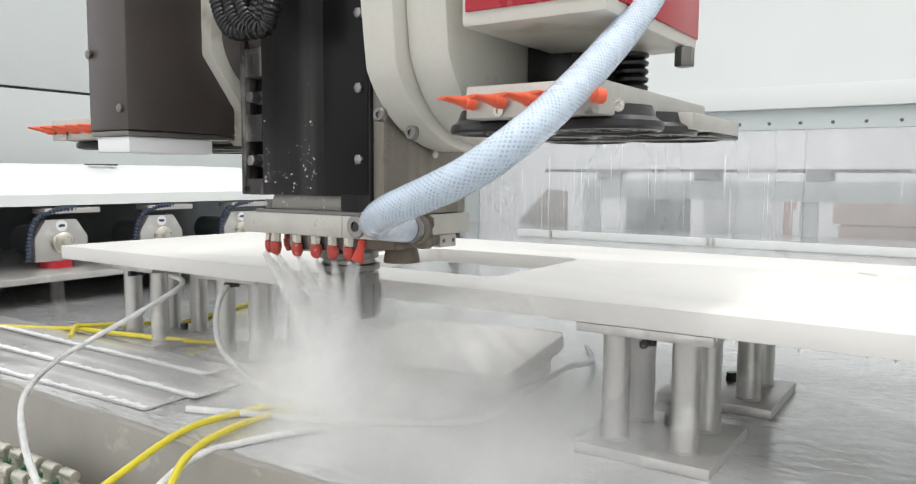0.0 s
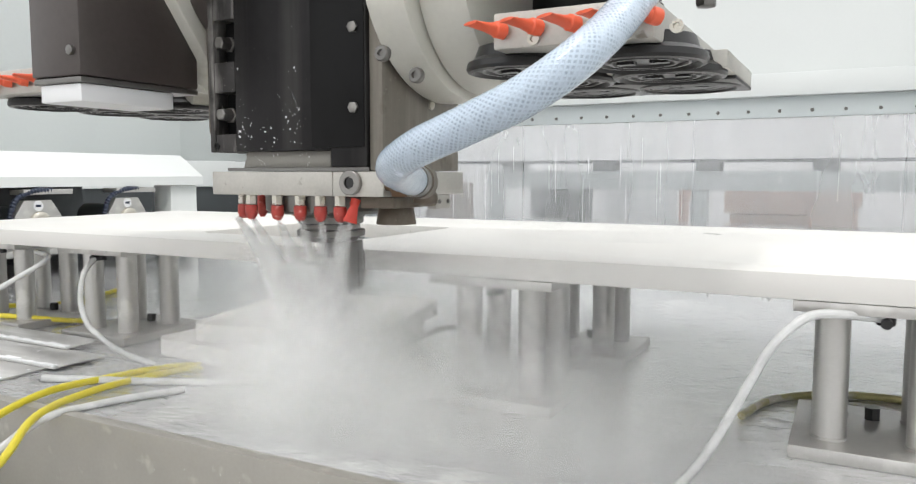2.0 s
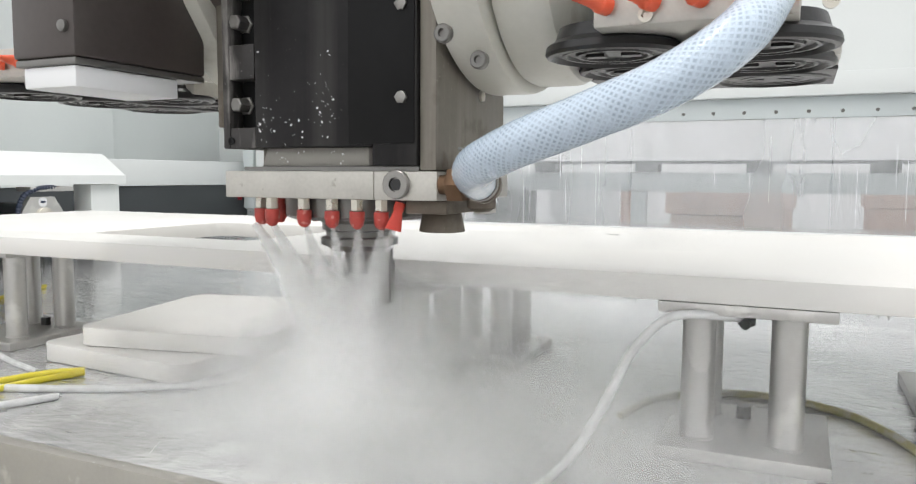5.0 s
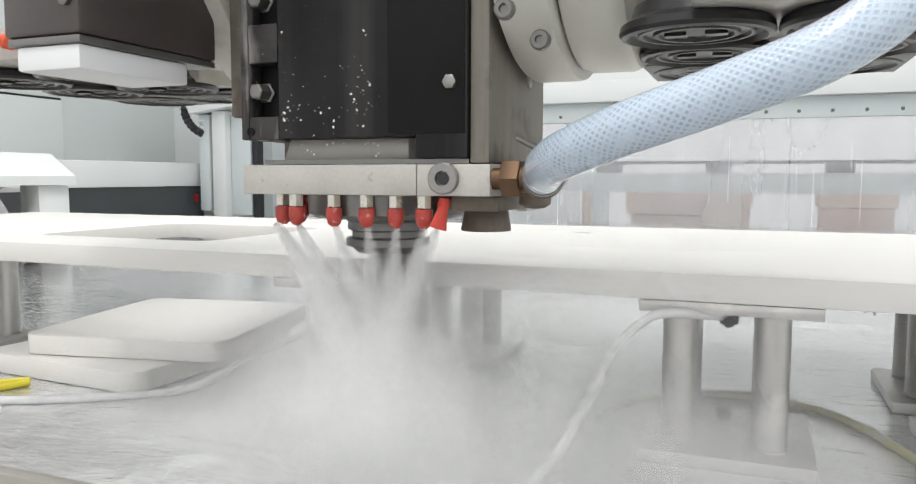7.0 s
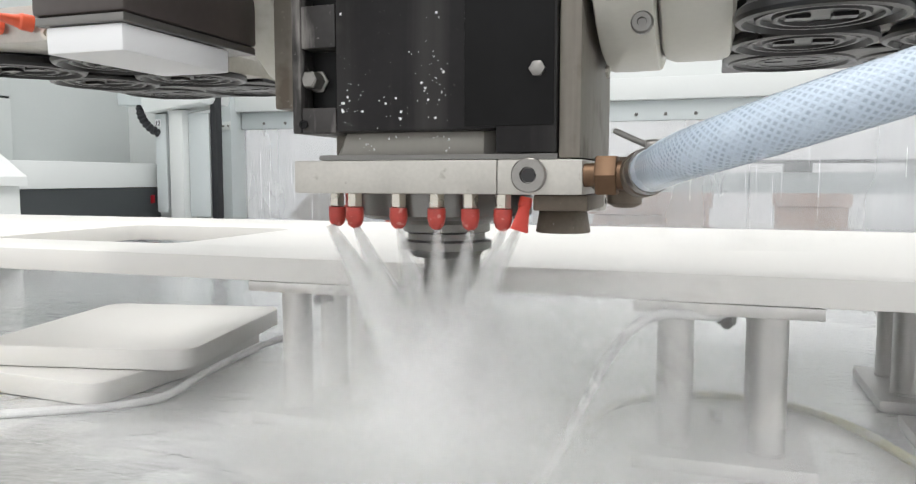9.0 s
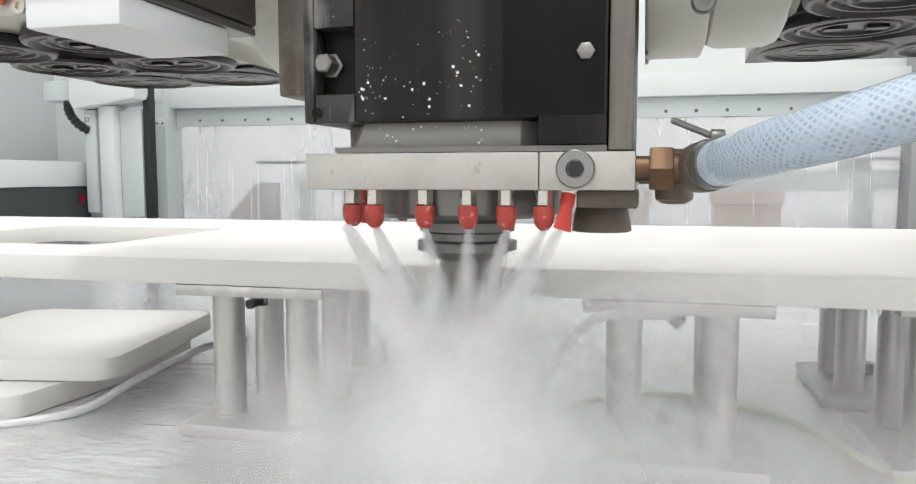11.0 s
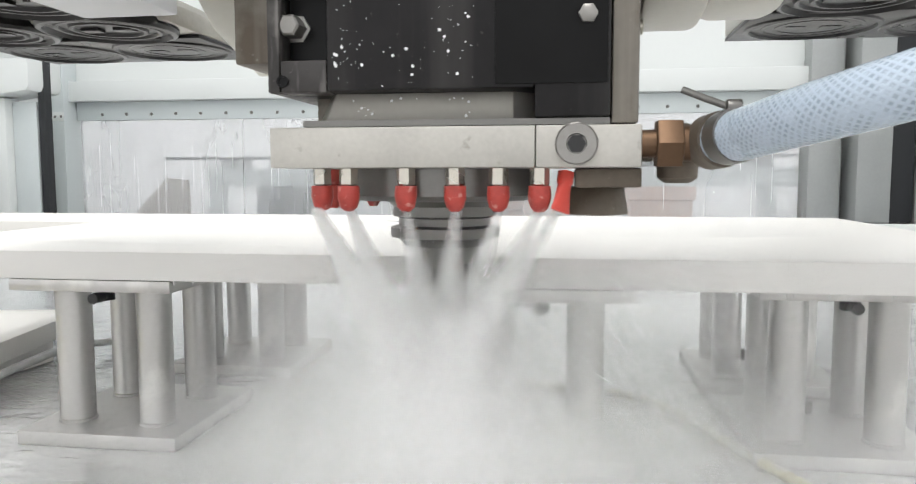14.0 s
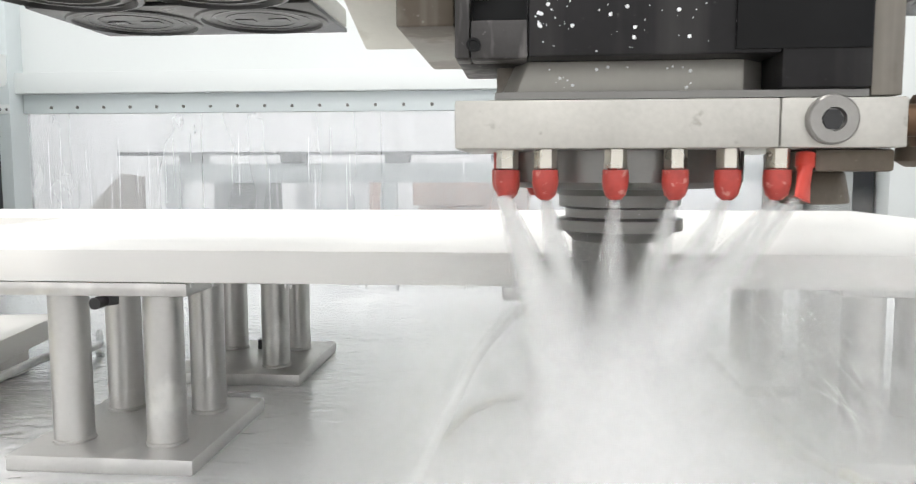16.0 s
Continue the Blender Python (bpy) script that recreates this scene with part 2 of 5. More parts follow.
def braided_hose():
    m = material("blue_braided_hose", (0.52, 0.62, 0.74), 0.25, 0, 0.05, 20, 200, 0.0, None, coat=0.5)
    nt = m.node_tree
    n, l = nt.nodes, nt.links
    b = n["Principled BSDF"]
    uv = n.new("ShaderNodeUVMap")
    uv.uv_map = "along"
    sep = n.new("ShaderNodeSeparateXYZ")
    l.new(uv.outputs["UV"], sep.inputs[0])
    acc = []
    for sign in (1, -1):
        k = n.new("ShaderNodeMath")
        k.operation = "MULTIPLY_ADD"
        l.new(sep.outputs["Y"], k.inputs[0])
        k.inputs[1].default_value = sign
        l.new(sep.outputs["X"], k.inputs[2])
        fr = n.new("ShaderNodeMath")
        fr.operation = "FRACT"
        l.new(k.outputs[0], fr.inputs[0])
        mr = n.new("ShaderNodeMapRange")
        mr.interpolation_type = "SMOOTHSTEP"
        mr.inputs["From Min"].default_value, mr.inputs["From Max"].default_value = 0.14, 0.40
        pp = n.new("ShaderNodeMath")
        pp.operation = "PINGPONG"
        l.new(fr.outputs[0], pp.inputs[0])
        pp.inputs[1].default_value = 0.5
        l.new(pp.outputs[0], mr.inputs["Value"])
        acc.append(mr.outputs["Result"])
    mx = n.new("ShaderNodeMath")
    mx.operation = "MAXIMUM"
    l.new(acc[0], mx.inputs[0])
    l.new(acc[1], mx.inputs[1])
    # Noise blends the dark gaps of the net away in places.
    fade_noise, fade_ramp = n.new("ShaderNodeTexNoise"), n.new("ShaderNodeMapRange")
    fade_noise.inputs["Scale"].default_value, fade_noise.inputs["Detail"].default_value = 38, 3
    fade_ramp.inputs["From Min"].default_value, fade_ramp.inputs["From Max"].default_value = 0.42, 0.62
    soft = n.new("ShaderNodeMath")
    soft.operation = "MAXIMUM"
    l.new(fade_noise.outputs["Fac"], fade_ramp.inputs["Value"])
    l.new(fade_ramp.outputs["Result"], soft.inputs[0])
    l.new(mx.outputs[0], soft.inputs[1])
    col = n.new("ShaderNodeMix")
    col.data_type = "RGBA"
    l.new(soft.outputs[0], col.inputs["Factor"])
    col.inputs["A"].default_value, col.inputs["B"].default_value = (0.37, 0.45, 0.55, 1), (0.55, 0.65, 0.76, 1)
    l.new(col.outputs["Result"], b.inputs["Base Color"])
    bp = n.new("ShaderNodeBump")
    bp.inputs["Strength"].default_value, bp.inputs["Distance"].default_value = 0.4, 0.0008
    l.new(mx.outputs[0], bp.inputs["Height"])
    l.new(bp.outputs["Normal"], b.inputs["Normal"])
    b.inputs["Subsurface Weight"].default_value = 0.0
    return m


BRAID = braided_hose()


def clear_plastic(name, color, share, rough=0.25, streaks=0.0):
    """Milky see-through plastic: a white film over a clear sheet."""
    m = bpy.data.materials.new(name)
    m.use_nodes = True
    nt = m.node_tree
    n, l = nt.nodes, nt.links
    n.remove(n["Principled BSDF"])
    out = n["Material Output"]
    tr, df, gl = n.new("ShaderNodeBsdfTransparent"), n.new("ShaderNodeBsdfDiffuse"), n.new("ShaderNodeBsdfGlossy")
    df.inputs["Color"].default_value = (*color, 1)
    gl.inputs["Roughness"].default_value = rough
    m1, m2 = n.new("ShaderNodeMixShader"), n.new("ShaderNodeMixShader")
    tc, no, mp = n.new("ShaderNodeTexCoord"), n.new("ShaderNodeTexNoise"), n.new("ShaderNodeMapping")
    mp.inputs["Scale"].default_value = (1.1, 1.1, 0.3) if streaks else (30, 30, 30)
    no.inputs["Scale"].default_value, no.inputs["Detail"].default_value = 1.5, 6
    l.new(tc.outputs["Object"], mp.inputs["Vector"])
    l.new(mp.outputs["Vector"], no.inputs["Vector"])
    mr = n.new("ShaderNodeMapRange")
    mr.inputs["From Min"].default_value, mr.inputs["From Max"].default_value = 0.35, 0.75
    mr.inputs["To Min"].default_value, mr.inputs["To Max"].default_value = max(0, share - 0.10 - streaks), share + 0.10 + streaks
    l.new(no.outputs["Fac"], mr.inputs["Value"])
    l.new(mr.outputs["Result"], m1.inputs["Fac"])
    l.new(tr.outputs[0], m1.inputs[1])
    l.new(df.outputs[0], m1.inputs[2])
    fr = n.new("ShaderNodeFresnel")
    fr.inputs["IOR"].default_value = 1.45
    l.new(fr.outputs[0], m2.inputs["Fac"])
    l.new(m1.outputs[0], m2.inputs[1])
    l.new(gl.outputs[0], m2.inputs[2])
    l.new(m2.outputs[0], out.inputs["Surface"])
    return m


CLEARHOSE = clear_plastic("milky_clear_hose", (0.86, 0.87, 0.86), 0.72, 0.2)
WINDOW = clear_plastic("spattered_polycarbonate", (0.86, 0.88, 0.90), 0.31, 0.15, 0.03)


def water_drop():
    """Small drops: light mostly passes on through them, some is scattered."""
    m = bpy.data.materials.new("white_water_spray")
    m.use_nodes = True
    n, l = m.node_tree.nodes, m.node_tree.links
    n.remove(n["Principled BSDF"])
    d, t, mx = n.new("ShaderNodeBsdfDiffuse"), n.new("ShaderNodeBsdfTranslucent"), n.new("ShaderNodeMixShader")
    d.inputs["Color"].default_value = (0.97, 0.97, 0.965, 1)
    t.inputs["Color"].default_value = (0.97, 0.97, 0.965, 1)
    l.new(d.outputs[0], mx.inputs[1])
    l.new(t.outputs[0], mx.inputs[2])
    l.new(mx.outputs[0], n["Material Output"].inputs["Surface"])
    return m


def mist_veil(name, share, cut, stretch, soft_edge, along=False, top=0.0, least=0.25, band=0.3):
    """A film of fine water, clear between its wisps and thinning out from its middle line."""
    m = bpy.data.materials.new(name)
    m.use_nodes = True
    n, l = m.node_tree.nodes, m.node_tree.links
    n.remove(n["Principled BSDF"])

    def math_node(op, a, b):
        k = n.new("ShaderNodeMath")
        k.operation = op
        for i, v in enumerate((a, b)):
            if isinstance(v, (int, float)):
                k.inputs[i].default_value = v
            else:
                l.new(v, k.inputs[i])
        return k.outputs[0]

    def ramp(v, lo, hi, out_lo, out_hi):
        k = n.new("ShaderNodeMapRange")
        k.interpolation_type = "SMOOTHSTEP"
        for key, val in (("From Min", lo), ("From Max", hi), ("To Min", out_lo), ("To Max", out_hi)):
            k.inputs[key].default_value = val
        l.new(v, k.inputs["Value"])
        return k.outputs["Result"]

    tr, d, t = n.new("ShaderNodeBsdfTransparent"), n.new("ShaderNodeBsdfDiffuse"), n.new("ShaderNodeBsdfTranslucent")
    d.inputs["Color"].default_value = t.inputs["Color"].default_value = (0.98, 0.98, 0.975, 1)
    body, mx = n.new("ShaderNodeMixShader"), n.new("ShaderNodeMixShader")
    l.new(d.outputs[0], body.inputs[1])
    l.new(t.outputs[0], body.inputs[2])
    tc, no, info, add, mp = n.new("ShaderNodeTexCoord"), n.new("ShaderNodeTexNoise"), n.new("ShaderNodeObjectInfo"), n.new("ShaderNodeVectorMath"), n.new("ShaderNodeMapping")
    mp.inputs["Scale"].default_value = stretch
    add.operation = "ADD"
    l.new(tc.outputs["Object"], mp.inputs["Vector"])
    l.new(mp.outputs["Vector"], add.inputs[0])
    l.new(math_node("MULTIPLY", info.outputs["Random"], 40), add.inputs[1])
    l.new(add.outputs[0], no.inputs["Vector"])
    no.inputs["Scale"].default_value, no.inputs["Detail"].default_value, no.inputs["Roughness"].default_value = 1.0, 2, 0.5
    wisps = ramp(no.outputs["Fac"], cut, cut + band, least, 1.0)
    sep = n.new("ShaderNodeSeparateXYZ")
    l.new(tc.outputs["Generated"], sep.inputs[0])
    gx = math_node("MULTIPLY", math_node("SUBTRACT", sep.outputs["X"], 0.5), 2)
    gz = math_node("MULTIPLY", math_node("SUBTRACT", sep.outputs["Z"], 0.5), 2)
    if along:
        edge = ramp(math_node("ABSOLUTE", gx, 0), soft_edge, 1.0, 1.0, 0.0)
        edge = math_node("MULTIPLY", edge, ramp(sep.outputs["Z"], 0.0, 0.45, 0.0, 1.0))
        if top:
            edge = math_node("MULTIPLY", edge, ramp(sep.outputs["Z"], top, 0.98, 1.0, 0.0))
    else:
        r = math_node("SQRT", math_node("ADD", math_node("MULTIPLY", gx, gx), math_node("MULTIPLY", gz, gz)), 0)
        edge = ramp(r, soft_edge, 0.97, 1.0, 0.0)
    l.new(math_node("MULTIPLY", math_node("MULTIPLY", wisps, edge), share), mx.inputs["Fac"])
    l.new(tr.outputs[0], mx.inputs[1])
    l.new(body.outputs[0], mx.inputs[2])
    l.new(mx.outputs[0], n["Material Output"].inputs["Surface"])
    return m


VEIL = mist_veil("thin_water_mist", 0.21, 0.27, (8, 8, 5), 0.0)
CORE = mist_veil("thick_water_mist", 0.18, 0.27, (12, 12, 3), 0.0)
HAZE = mist_veil("water_haze", 0.19, 0.27, (9, 9, 7), 0.0)
CURTAIN = mist_veil("falling_water_film", 0.24, 0.36, (75, 75, 2.2), 0.1, True, 0.5, 0.15, 0.3)
JETFILM = mist_veil("water_jet_film", 0.23, 0.30, (60, 60, 3), 0.0, True, 0.0, 0.4, 0.3)
THINJET = mist_veil("thin_water_jet_film", 0.15, 0.30, (60, 60, 3), 0.0, True, 0.0, 0.4, 0.3)
FAN = mist_veil("thrown_water_film", 0.23, 0.40, (80, 80, 2), 0.0, True, 0.4, 0.0, 0.25)
SPRAY = water_drop()

# ---- mesh helpers ----


def box(bm, x0, x1, y0, y1, z0, z1, bevel=0.0, segs=2):
    made = bmesh.ops.create_cube(bm, size=1.0)["verts"]
    for v in made:
        v.co = Vector(((x0 + x1) / 2 + v.co.x * (x1 - x0), (y0 + y1) / 2 + v.co.y * (y1 - y0), (z0 + z1) / 2 + v.co.z * (z1 - z0)))
    if bevel:
        edges = list({e for v in made for e in v.link_edges})
        bmesh.ops.bevel(bm, geom=edges, offset=bevel, segments=segs, profile=0.5, affect="EDGES")
    return bm


AXES = {"z": Matrix.Identity(4), "x": Matrix.Rotation(radians(90), 4, "Y"), "y": Matrix.Rotation(radians(-90), 4, "X")}


def cyl(bm, c, r, h, axis="z", r2=None, seg=32, bevel=0.0):
    made = bmesh.ops.create_cone(bm, cap_ends=True, segments=seg, radius1=r, radius2=r if r2 is None else r2, depth=h, matrix=Matrix.Translation(c) @ AXES[axis])["verts"]
    if bevel:
        edges = [e for e in {e for v in made for e in v.link_edges} if any(len(f.verts) > 4 for f in e.link_faces)]
        bmesh.ops.bevel(bm, geom=edges, offset=bevel, segments=2, profile=0.5, affect="EDGES")
    return bm


def ring(bm, c, r_out, r_in, z0, z1, seg=40):
    """An upright ring between two heights."""
    loops = []
    for r, z in ((r_out, z0), (r_out, z1), (r_in, z1), (r_in, z0)):
        loops.append([bm.verts.new((c[0] + r * math.cos(a), c[1] + r * math.sin(a), z)) for a in [2 * math.pi * i / seg for i in range(seg)]])
    for k in range(4):
        a, b = loops[k], loops[(k + 1) % 4]
        for i in range(seg):
            j = (i + 1) % seg
            bm.faces.new((a[i], a[j], b[j], b[i]))
    return bm


def lathe(bm, c, profile, axis="z", seg=32):
    loops = []
    m = Matrix.Translation(c) @ AXES[axis]
    for r, z in profile:
        loops.append([bm.verts.new(m @ Vector((r * math.cos(2 * math.pi * i / seg), r * math.sin(2 * math.pi * i / seg), z))) for i in range(seg)])
    for a, b in zip(loops, loops[1:]):
        for i in range(seg):
            j = (i + 1) % seg
            bm.faces.new((a[i], a[j], b[j], b[i]))
    bm.faces.new(list(reversed(loops[0])))
    bm.faces.new(loops[-1])
    return bm


def prism(bm, outline, lo, hi, axis="y", bevel=0.0):
    """An outline pushed along an axis. Outline points are (x, z) for y, (y, z) for x, (x, y) for z."""
    def at(p, d):
        return {"y": (p[0], d, p[1]), "x": (d, p[0], p[1]), "z": (p[0], p[1], d)}[axis]
    a = [bm.verts.new(at(p, lo)) for p in outline]
    b = [bm.verts.new(at(p, hi)) for p in outline]
    faces = [bm.faces.new(a), bm.faces.new(list(reversed(b)))]
    n = len(outline)
    for i in range(n):
        faces.append(bm.faces.new((a[i], b[i], b[(i + 1) % n], a[(i + 1) % n])))
    bmesh.ops.recalc_face_normals(bm, faces=faces)
    if bevel:
        edges = [e for e in faces[0].edges] + [e for e in faces[1].edges]
        bmesh.ops.bevel(bm, geom=edges, offset=bevel, segments=2, profile=0.5, affect="EDGES")
    return bm


def spline(points, steps=10):
    pts = [Vector(p) for p in points]
    pts = [pts[0] * 2 - pts[1]] + pts + [pts[-1] * 2 - pts[-2]]
    out = []
    for i in range(1, len(pts) - 2):
        p0, p1, p2, p3 = pts[i - 1:i + 3]
        for k in range(steps):
            t = k / steps
            out.append(0.5 * ((2 * p1) + (p2 - p0) * t + (2 * p0 - 5 * p1 + 4 * p2 - p3) * t * t + (3 * p1 - p0 - 3 * p2 + p3) * t ** 3))
    out.append(pts[-2])
    return out


def tube(bm, points, r, seg=16, steps=10, ridges=0.0, pitch=0.0, u_turns=1.0, v_length=1.0):
    path = spline(points, steps)
    layer = bm.loops.layers.uv.new("along")
    side = None
    loops, dist, run = [], [], 0.0
    for i, p in enumerate(path):
        d = (path[min(i + 1, len(path) - 1)] - path[max(i - 1, 0)]).normalized()
        side = d.orthogonal().normalized() if side is None else (side - d * side.dot(d)).normalized()
        up = d.cross(side)
        if i:
            run += (p - path[i - 1]).length
        rr = r + (ridges * (1 if int(run / pitch) % 2 else -1) if ridges else 0)
        loops.append([bm.verts.new(p + side * (rr * math.cos(2 * math.pi * k / seg)) + up * (rr * math.sin(2 * math.pi * k / seg))) for k in range(seg)])
        dist.append(run)
    for i in range(len(loops) - 1):
        for k in range(seg):
            j = (k + 1) % seg
            f = bm.faces.new((loops[i][k], loops[i][j], loops[i + 1][j], loops[i + 1][k]))
            uv = ((k, i), (k + 1, i), (k + 1, i + 1), (k, i + 1))
            for lp, (a, b) in zip(f.loops, uv):
                lp[layer].uv = (a / seg * u_turns, dist[b] / v_length)
    bm.faces.new(list(reversed(loops[0])))
    bm.faces.new(loops[-1])
    return bm


def finish(bm, name, mat):
    bmesh.ops.recalc_face_normals(bm, faces=bm.faces[:])
    for f in bm.faces:
        f.smooth = True
    for e in bm.edges:
        e.smooth = len(e.link_faces) == 2 and e.calc_face_angle(0) < radians(35)
    data = bpy.data.meshes.new(name)
    bm.to_mesh(data)
    bm.free()
    data.materials.append(mat)
    return data


def part(name, bm, mat, parent=None, label=""):
    ob = new(name, finish(bm, name, mat))
    if parent:
        ob.parent = parent
    return tagged(ob, label)


def thing(name, label, category, group="", at=(0, 0, 0)):
    ob = new(name)
    ob.location = at
    ob.empty_display_size = 0.05
    return tagged(ob, label, category, group)


def solid(name, bm, mat, label, category="", group="", kind=""):
    return tagged(new(name, finish(bm, name, mat)), label, category, group, kind)


B = bmesh.new

# ---- the enclosure and the hall behind it ----
WALL_Y = 4.55
solid("bed_floor", box(B(), -4.2, 3.6, -0.28, 4.5, BED - 0.02, BED), WETBED, "wet grey steel machine bed under running water", kind="structure")
bm = B()
box(bm, -4.2, 3.6, -0.30, -0.281, BED - 0.5, BED + 0.004, 0.002)
solid("bed_front", bm, DULL, "grey steel front edge of the machine bed", kind="structure")
solid("hall_floor", box(B(), -14, 14, -8, 16, -0.02, 0.0), HALLFLOOR, "grey concrete hall floor", kind="structure")

bm = B()
box(bm, -3.08, 2.12, WALL_Y, WALL_Y + 0.06, UP + 0.66, UP + 2.0)
solid("wall_north", bm, WALLP, "pale white painted upper wall panel", kind="structure")
bm = B()
box(bm, -3.08, 2.12, WALL_Y - 0.10, WALL_Y - 0.004, UP + 0.655, UP + 0.80, 0.004)
solid("ledge", bm, WALLP, "white folded sheet metal ledge above the window", kind="structure")
# The rail's grey also holds the shadow gap under the ledge.
bm = B()
box(bm, -3.06, 2.10, WALL_Y - 0.02, WALL_Y + 0.03, UP + 0.52, UP + 0.654, 0.003)
rail = solid("window_rail", bm, GREYP, "steel window rail with bolts, the ledge's shade put into its grey", kind="structure")
for i in range(26):
    bm = B()
    lathe(bm, (-2.85 + i * 0.195, WALL_Y - 0.024, UP + 0.562), [(0.012, 0.004), (0.011, -0.002), (0.006, -0.006)], "y", 10)
    part("bolt", bm, TOOL, rail)

window = tagged(new("window_1"), "wide spattered clear plastic window in the enclosure", kind="structure")
for i in range(4):
    x0 = -3.04 + i * 1.285
    pane = part("pane", box(B(), x0, x0 + 1.279, WALL_Y - 0.006, WALL_Y, UP - 0.30, UP + 0.52), WINDOW, window)
    pane.visible_shadow = False
bm = B()
box(bm, -3.06, 2.10, WALL_Y - 0.05, WALL_Y + 0.02, UP - 0.30, UP - 0.245, 0.003)
solid("window_sill", bm, WALLP, "white sheet metal sill under the window", kind="structure")
rail = solid("bed_rail", box(B(), -1.96, 3.5, 3.30, 3.325, BED + 0.006, BED + 0.05, 0.002), WALLP, "low white sheet metal rail along the back of the bed", kind="structure")
for x in (-1.72, -0.75, -0.72, 0.35, 1.4):
    bm = B()
    box(bm, x, x + 0.012, 3.285, 3.2995, BED + 0.004, BED + 0.055, 0.001)
    part("clip", bm, STEEL, rail)
rnd1 = random.Random(5)
bm = B()
for k in range(46):
    x = rnd1.choice((rnd1.uniform(-2.9, -1.2), rnd1.uniform(-1.2, 2.0)))
    z = UP + rnd1.uniform(0.05, 0.42)
    w = rnd1.uniform(0.0015, 0.0035)
    box(bm, x, x + w, WALL_Y - 0.0095, WALL_Y - 0.0065, z - rnd1.uniform(0.1, 0.45), z)
ob = solid("water_runs", bm, HALLWHITE, "thin white water runs down the plastic window", "water", "", "stuff")
solid("lower_wall", box(B(), -3.2, 2.2, WALL_Y, WALL_Y + 0.06, 0, UP - 0.302), GREYP, "grey painted lower enclosure wall", kind="structure")


def enclosure_post(x0, x1, mat):
    bm = B()
    box(bm, x0, x1, WALL_Y - 0.16, WALL_Y + 0.06, 0.02, UP + 2.0, 0.006)
    ob = solid("enclosure_post", bm, mat, "pale grey steel corner post of the enclosure", "post", "enclosure posts")
    for k in range(4):
        bm = B()
        lathe(bm, (x0 + 0.02 + k * (x1 - x0 - 0.04) / 3, WALL_Y - 0.165, UP + 0.54), [(0.011, 0.004), (0.010, -0.002), (0.005, -0.006)], "y", 10)
        part("bolt", bm, TOOL, ob)
    bm = B()
    box(bm, x0 - 0.002, x1 + 0.002, WALL_Y - 0.166, WALL_Y - 0.1602, UP + 0.51, UP + 0.575, 0.002)
    part("bracket_plate", bm, WALLP, ob)
    return ob


enclosure_post(-3.25, -3.065, GREYP)
enclosure_post(2.105, 2.30, POSTGREY)

solid("wall_west", box(B(), -4.26, -4.2, -1.0, WALL_Y + 0.06, 0, UP + 2.0), GREYWALL, "pale grey-green side wall of the enclosure", kind="structure")
solid("wall_east", box(B(), 3.6, 3.66, -1.0, WALL_Y + 0.06, 0, UP + 2.0), WALLP, "pale white side wall of the enclosure", kind="structure")
solid("wall_north_west", box(B(), -4.2, -3.252, WALL_Y, WALL_Y + 0.06, 0, UP + 2.0), WALLP, "pale white end panel of the enclosure", kind="structure")
solid("wall_north_east", box(B(), 2.302, 3.6, WALL_Y, WALL_Y + 0.06, 0, UP + 2.0), WALLP, "pale white end panel of the enclosure", kind="structure")

# the hall beyond the window
solid("hall_wall", box(B(), -14, 14, 11.0, 11.1, 0, 6), HALLWHITE, "white far wall of the workshop hall", kind="structure")
bm = B()
box(bm, -2.35, 2.6, 5.15, 5.30, UP + 0.02, UP + 0.17, 0.006)
beam = solid("conveyor_rail", bm, GREYP, "long grey steel conveyor rail beyond the window", "rail")
for i in range(6):
    part("roller_block", box(B(), -2.2 + i * 0.82, -2.02 + i * 0.82, 5.12, 5.3, UP + 0.171, UP + 0.235, 0.004), DARKGREY, beam)
part("top_strip", box(B(), -2.75, 2.6, 5.2, 5.28, UP + 0.236, UP + 0.262, 0.003), DARKGREY, beam)
for x in (-2.35, -0.6, 2.0):
    part("leg", box(B(), x, x + 0.12, 5.18, 5.28, 0, UP + 0.019, 0.004), GREYP, beam)
bm = B()
box(bm, -2.25, -1.75, 5.9, 6.3, 0, UP + 0.06, 0.01)
solid("machine_cabinet", bm, DARKGREY, "dark grey machine cabinet beyond the window", "cabinet")
bm = B()
box(bm, -1.72, -1.0, 6.6, 6.7, 0, UP + 0.06, 0.004)
solid("white_screen", bm, HALLWHITE, "white standing board beyond the window", "board")
bm = B()
box(bm, -0.65, 0.55, 7.2, 7.9, UP - 0.25, UP + 0.08, 0.02)
box(bm, -0.6, 0.5, 7.25, 7.85, 0, UP - 0.26, 0.02)
solid("storage_crate", bm, CRATE, "faded orange storage crate beyond the window", "crate")
for x, y, w in ((-1.75, 7.6, 0.62), (0.1, 6.9, 0.5), (1.2, 7.4, 0.7)):
    bm = B()
    box(bm, x, x + w, y, y + 0.5, UP - 0.16, UP + 0.10, 0.015)
    box(bm, x - 0.03, x + w + 0.03, y - 0.02, y + 0.52, UP + 0.10, UP + 0.125, 0.006)
    box(bm, x + 0.03, x + w - 0.03, y + 0.03, y + 0.47, 0.0, UP - 0.161, 0.01)
    solid("storage_crate", bm, CRATE, "orange plastic crate on a stack beyond the window", "crate", "crates in the hall")
bm = B()
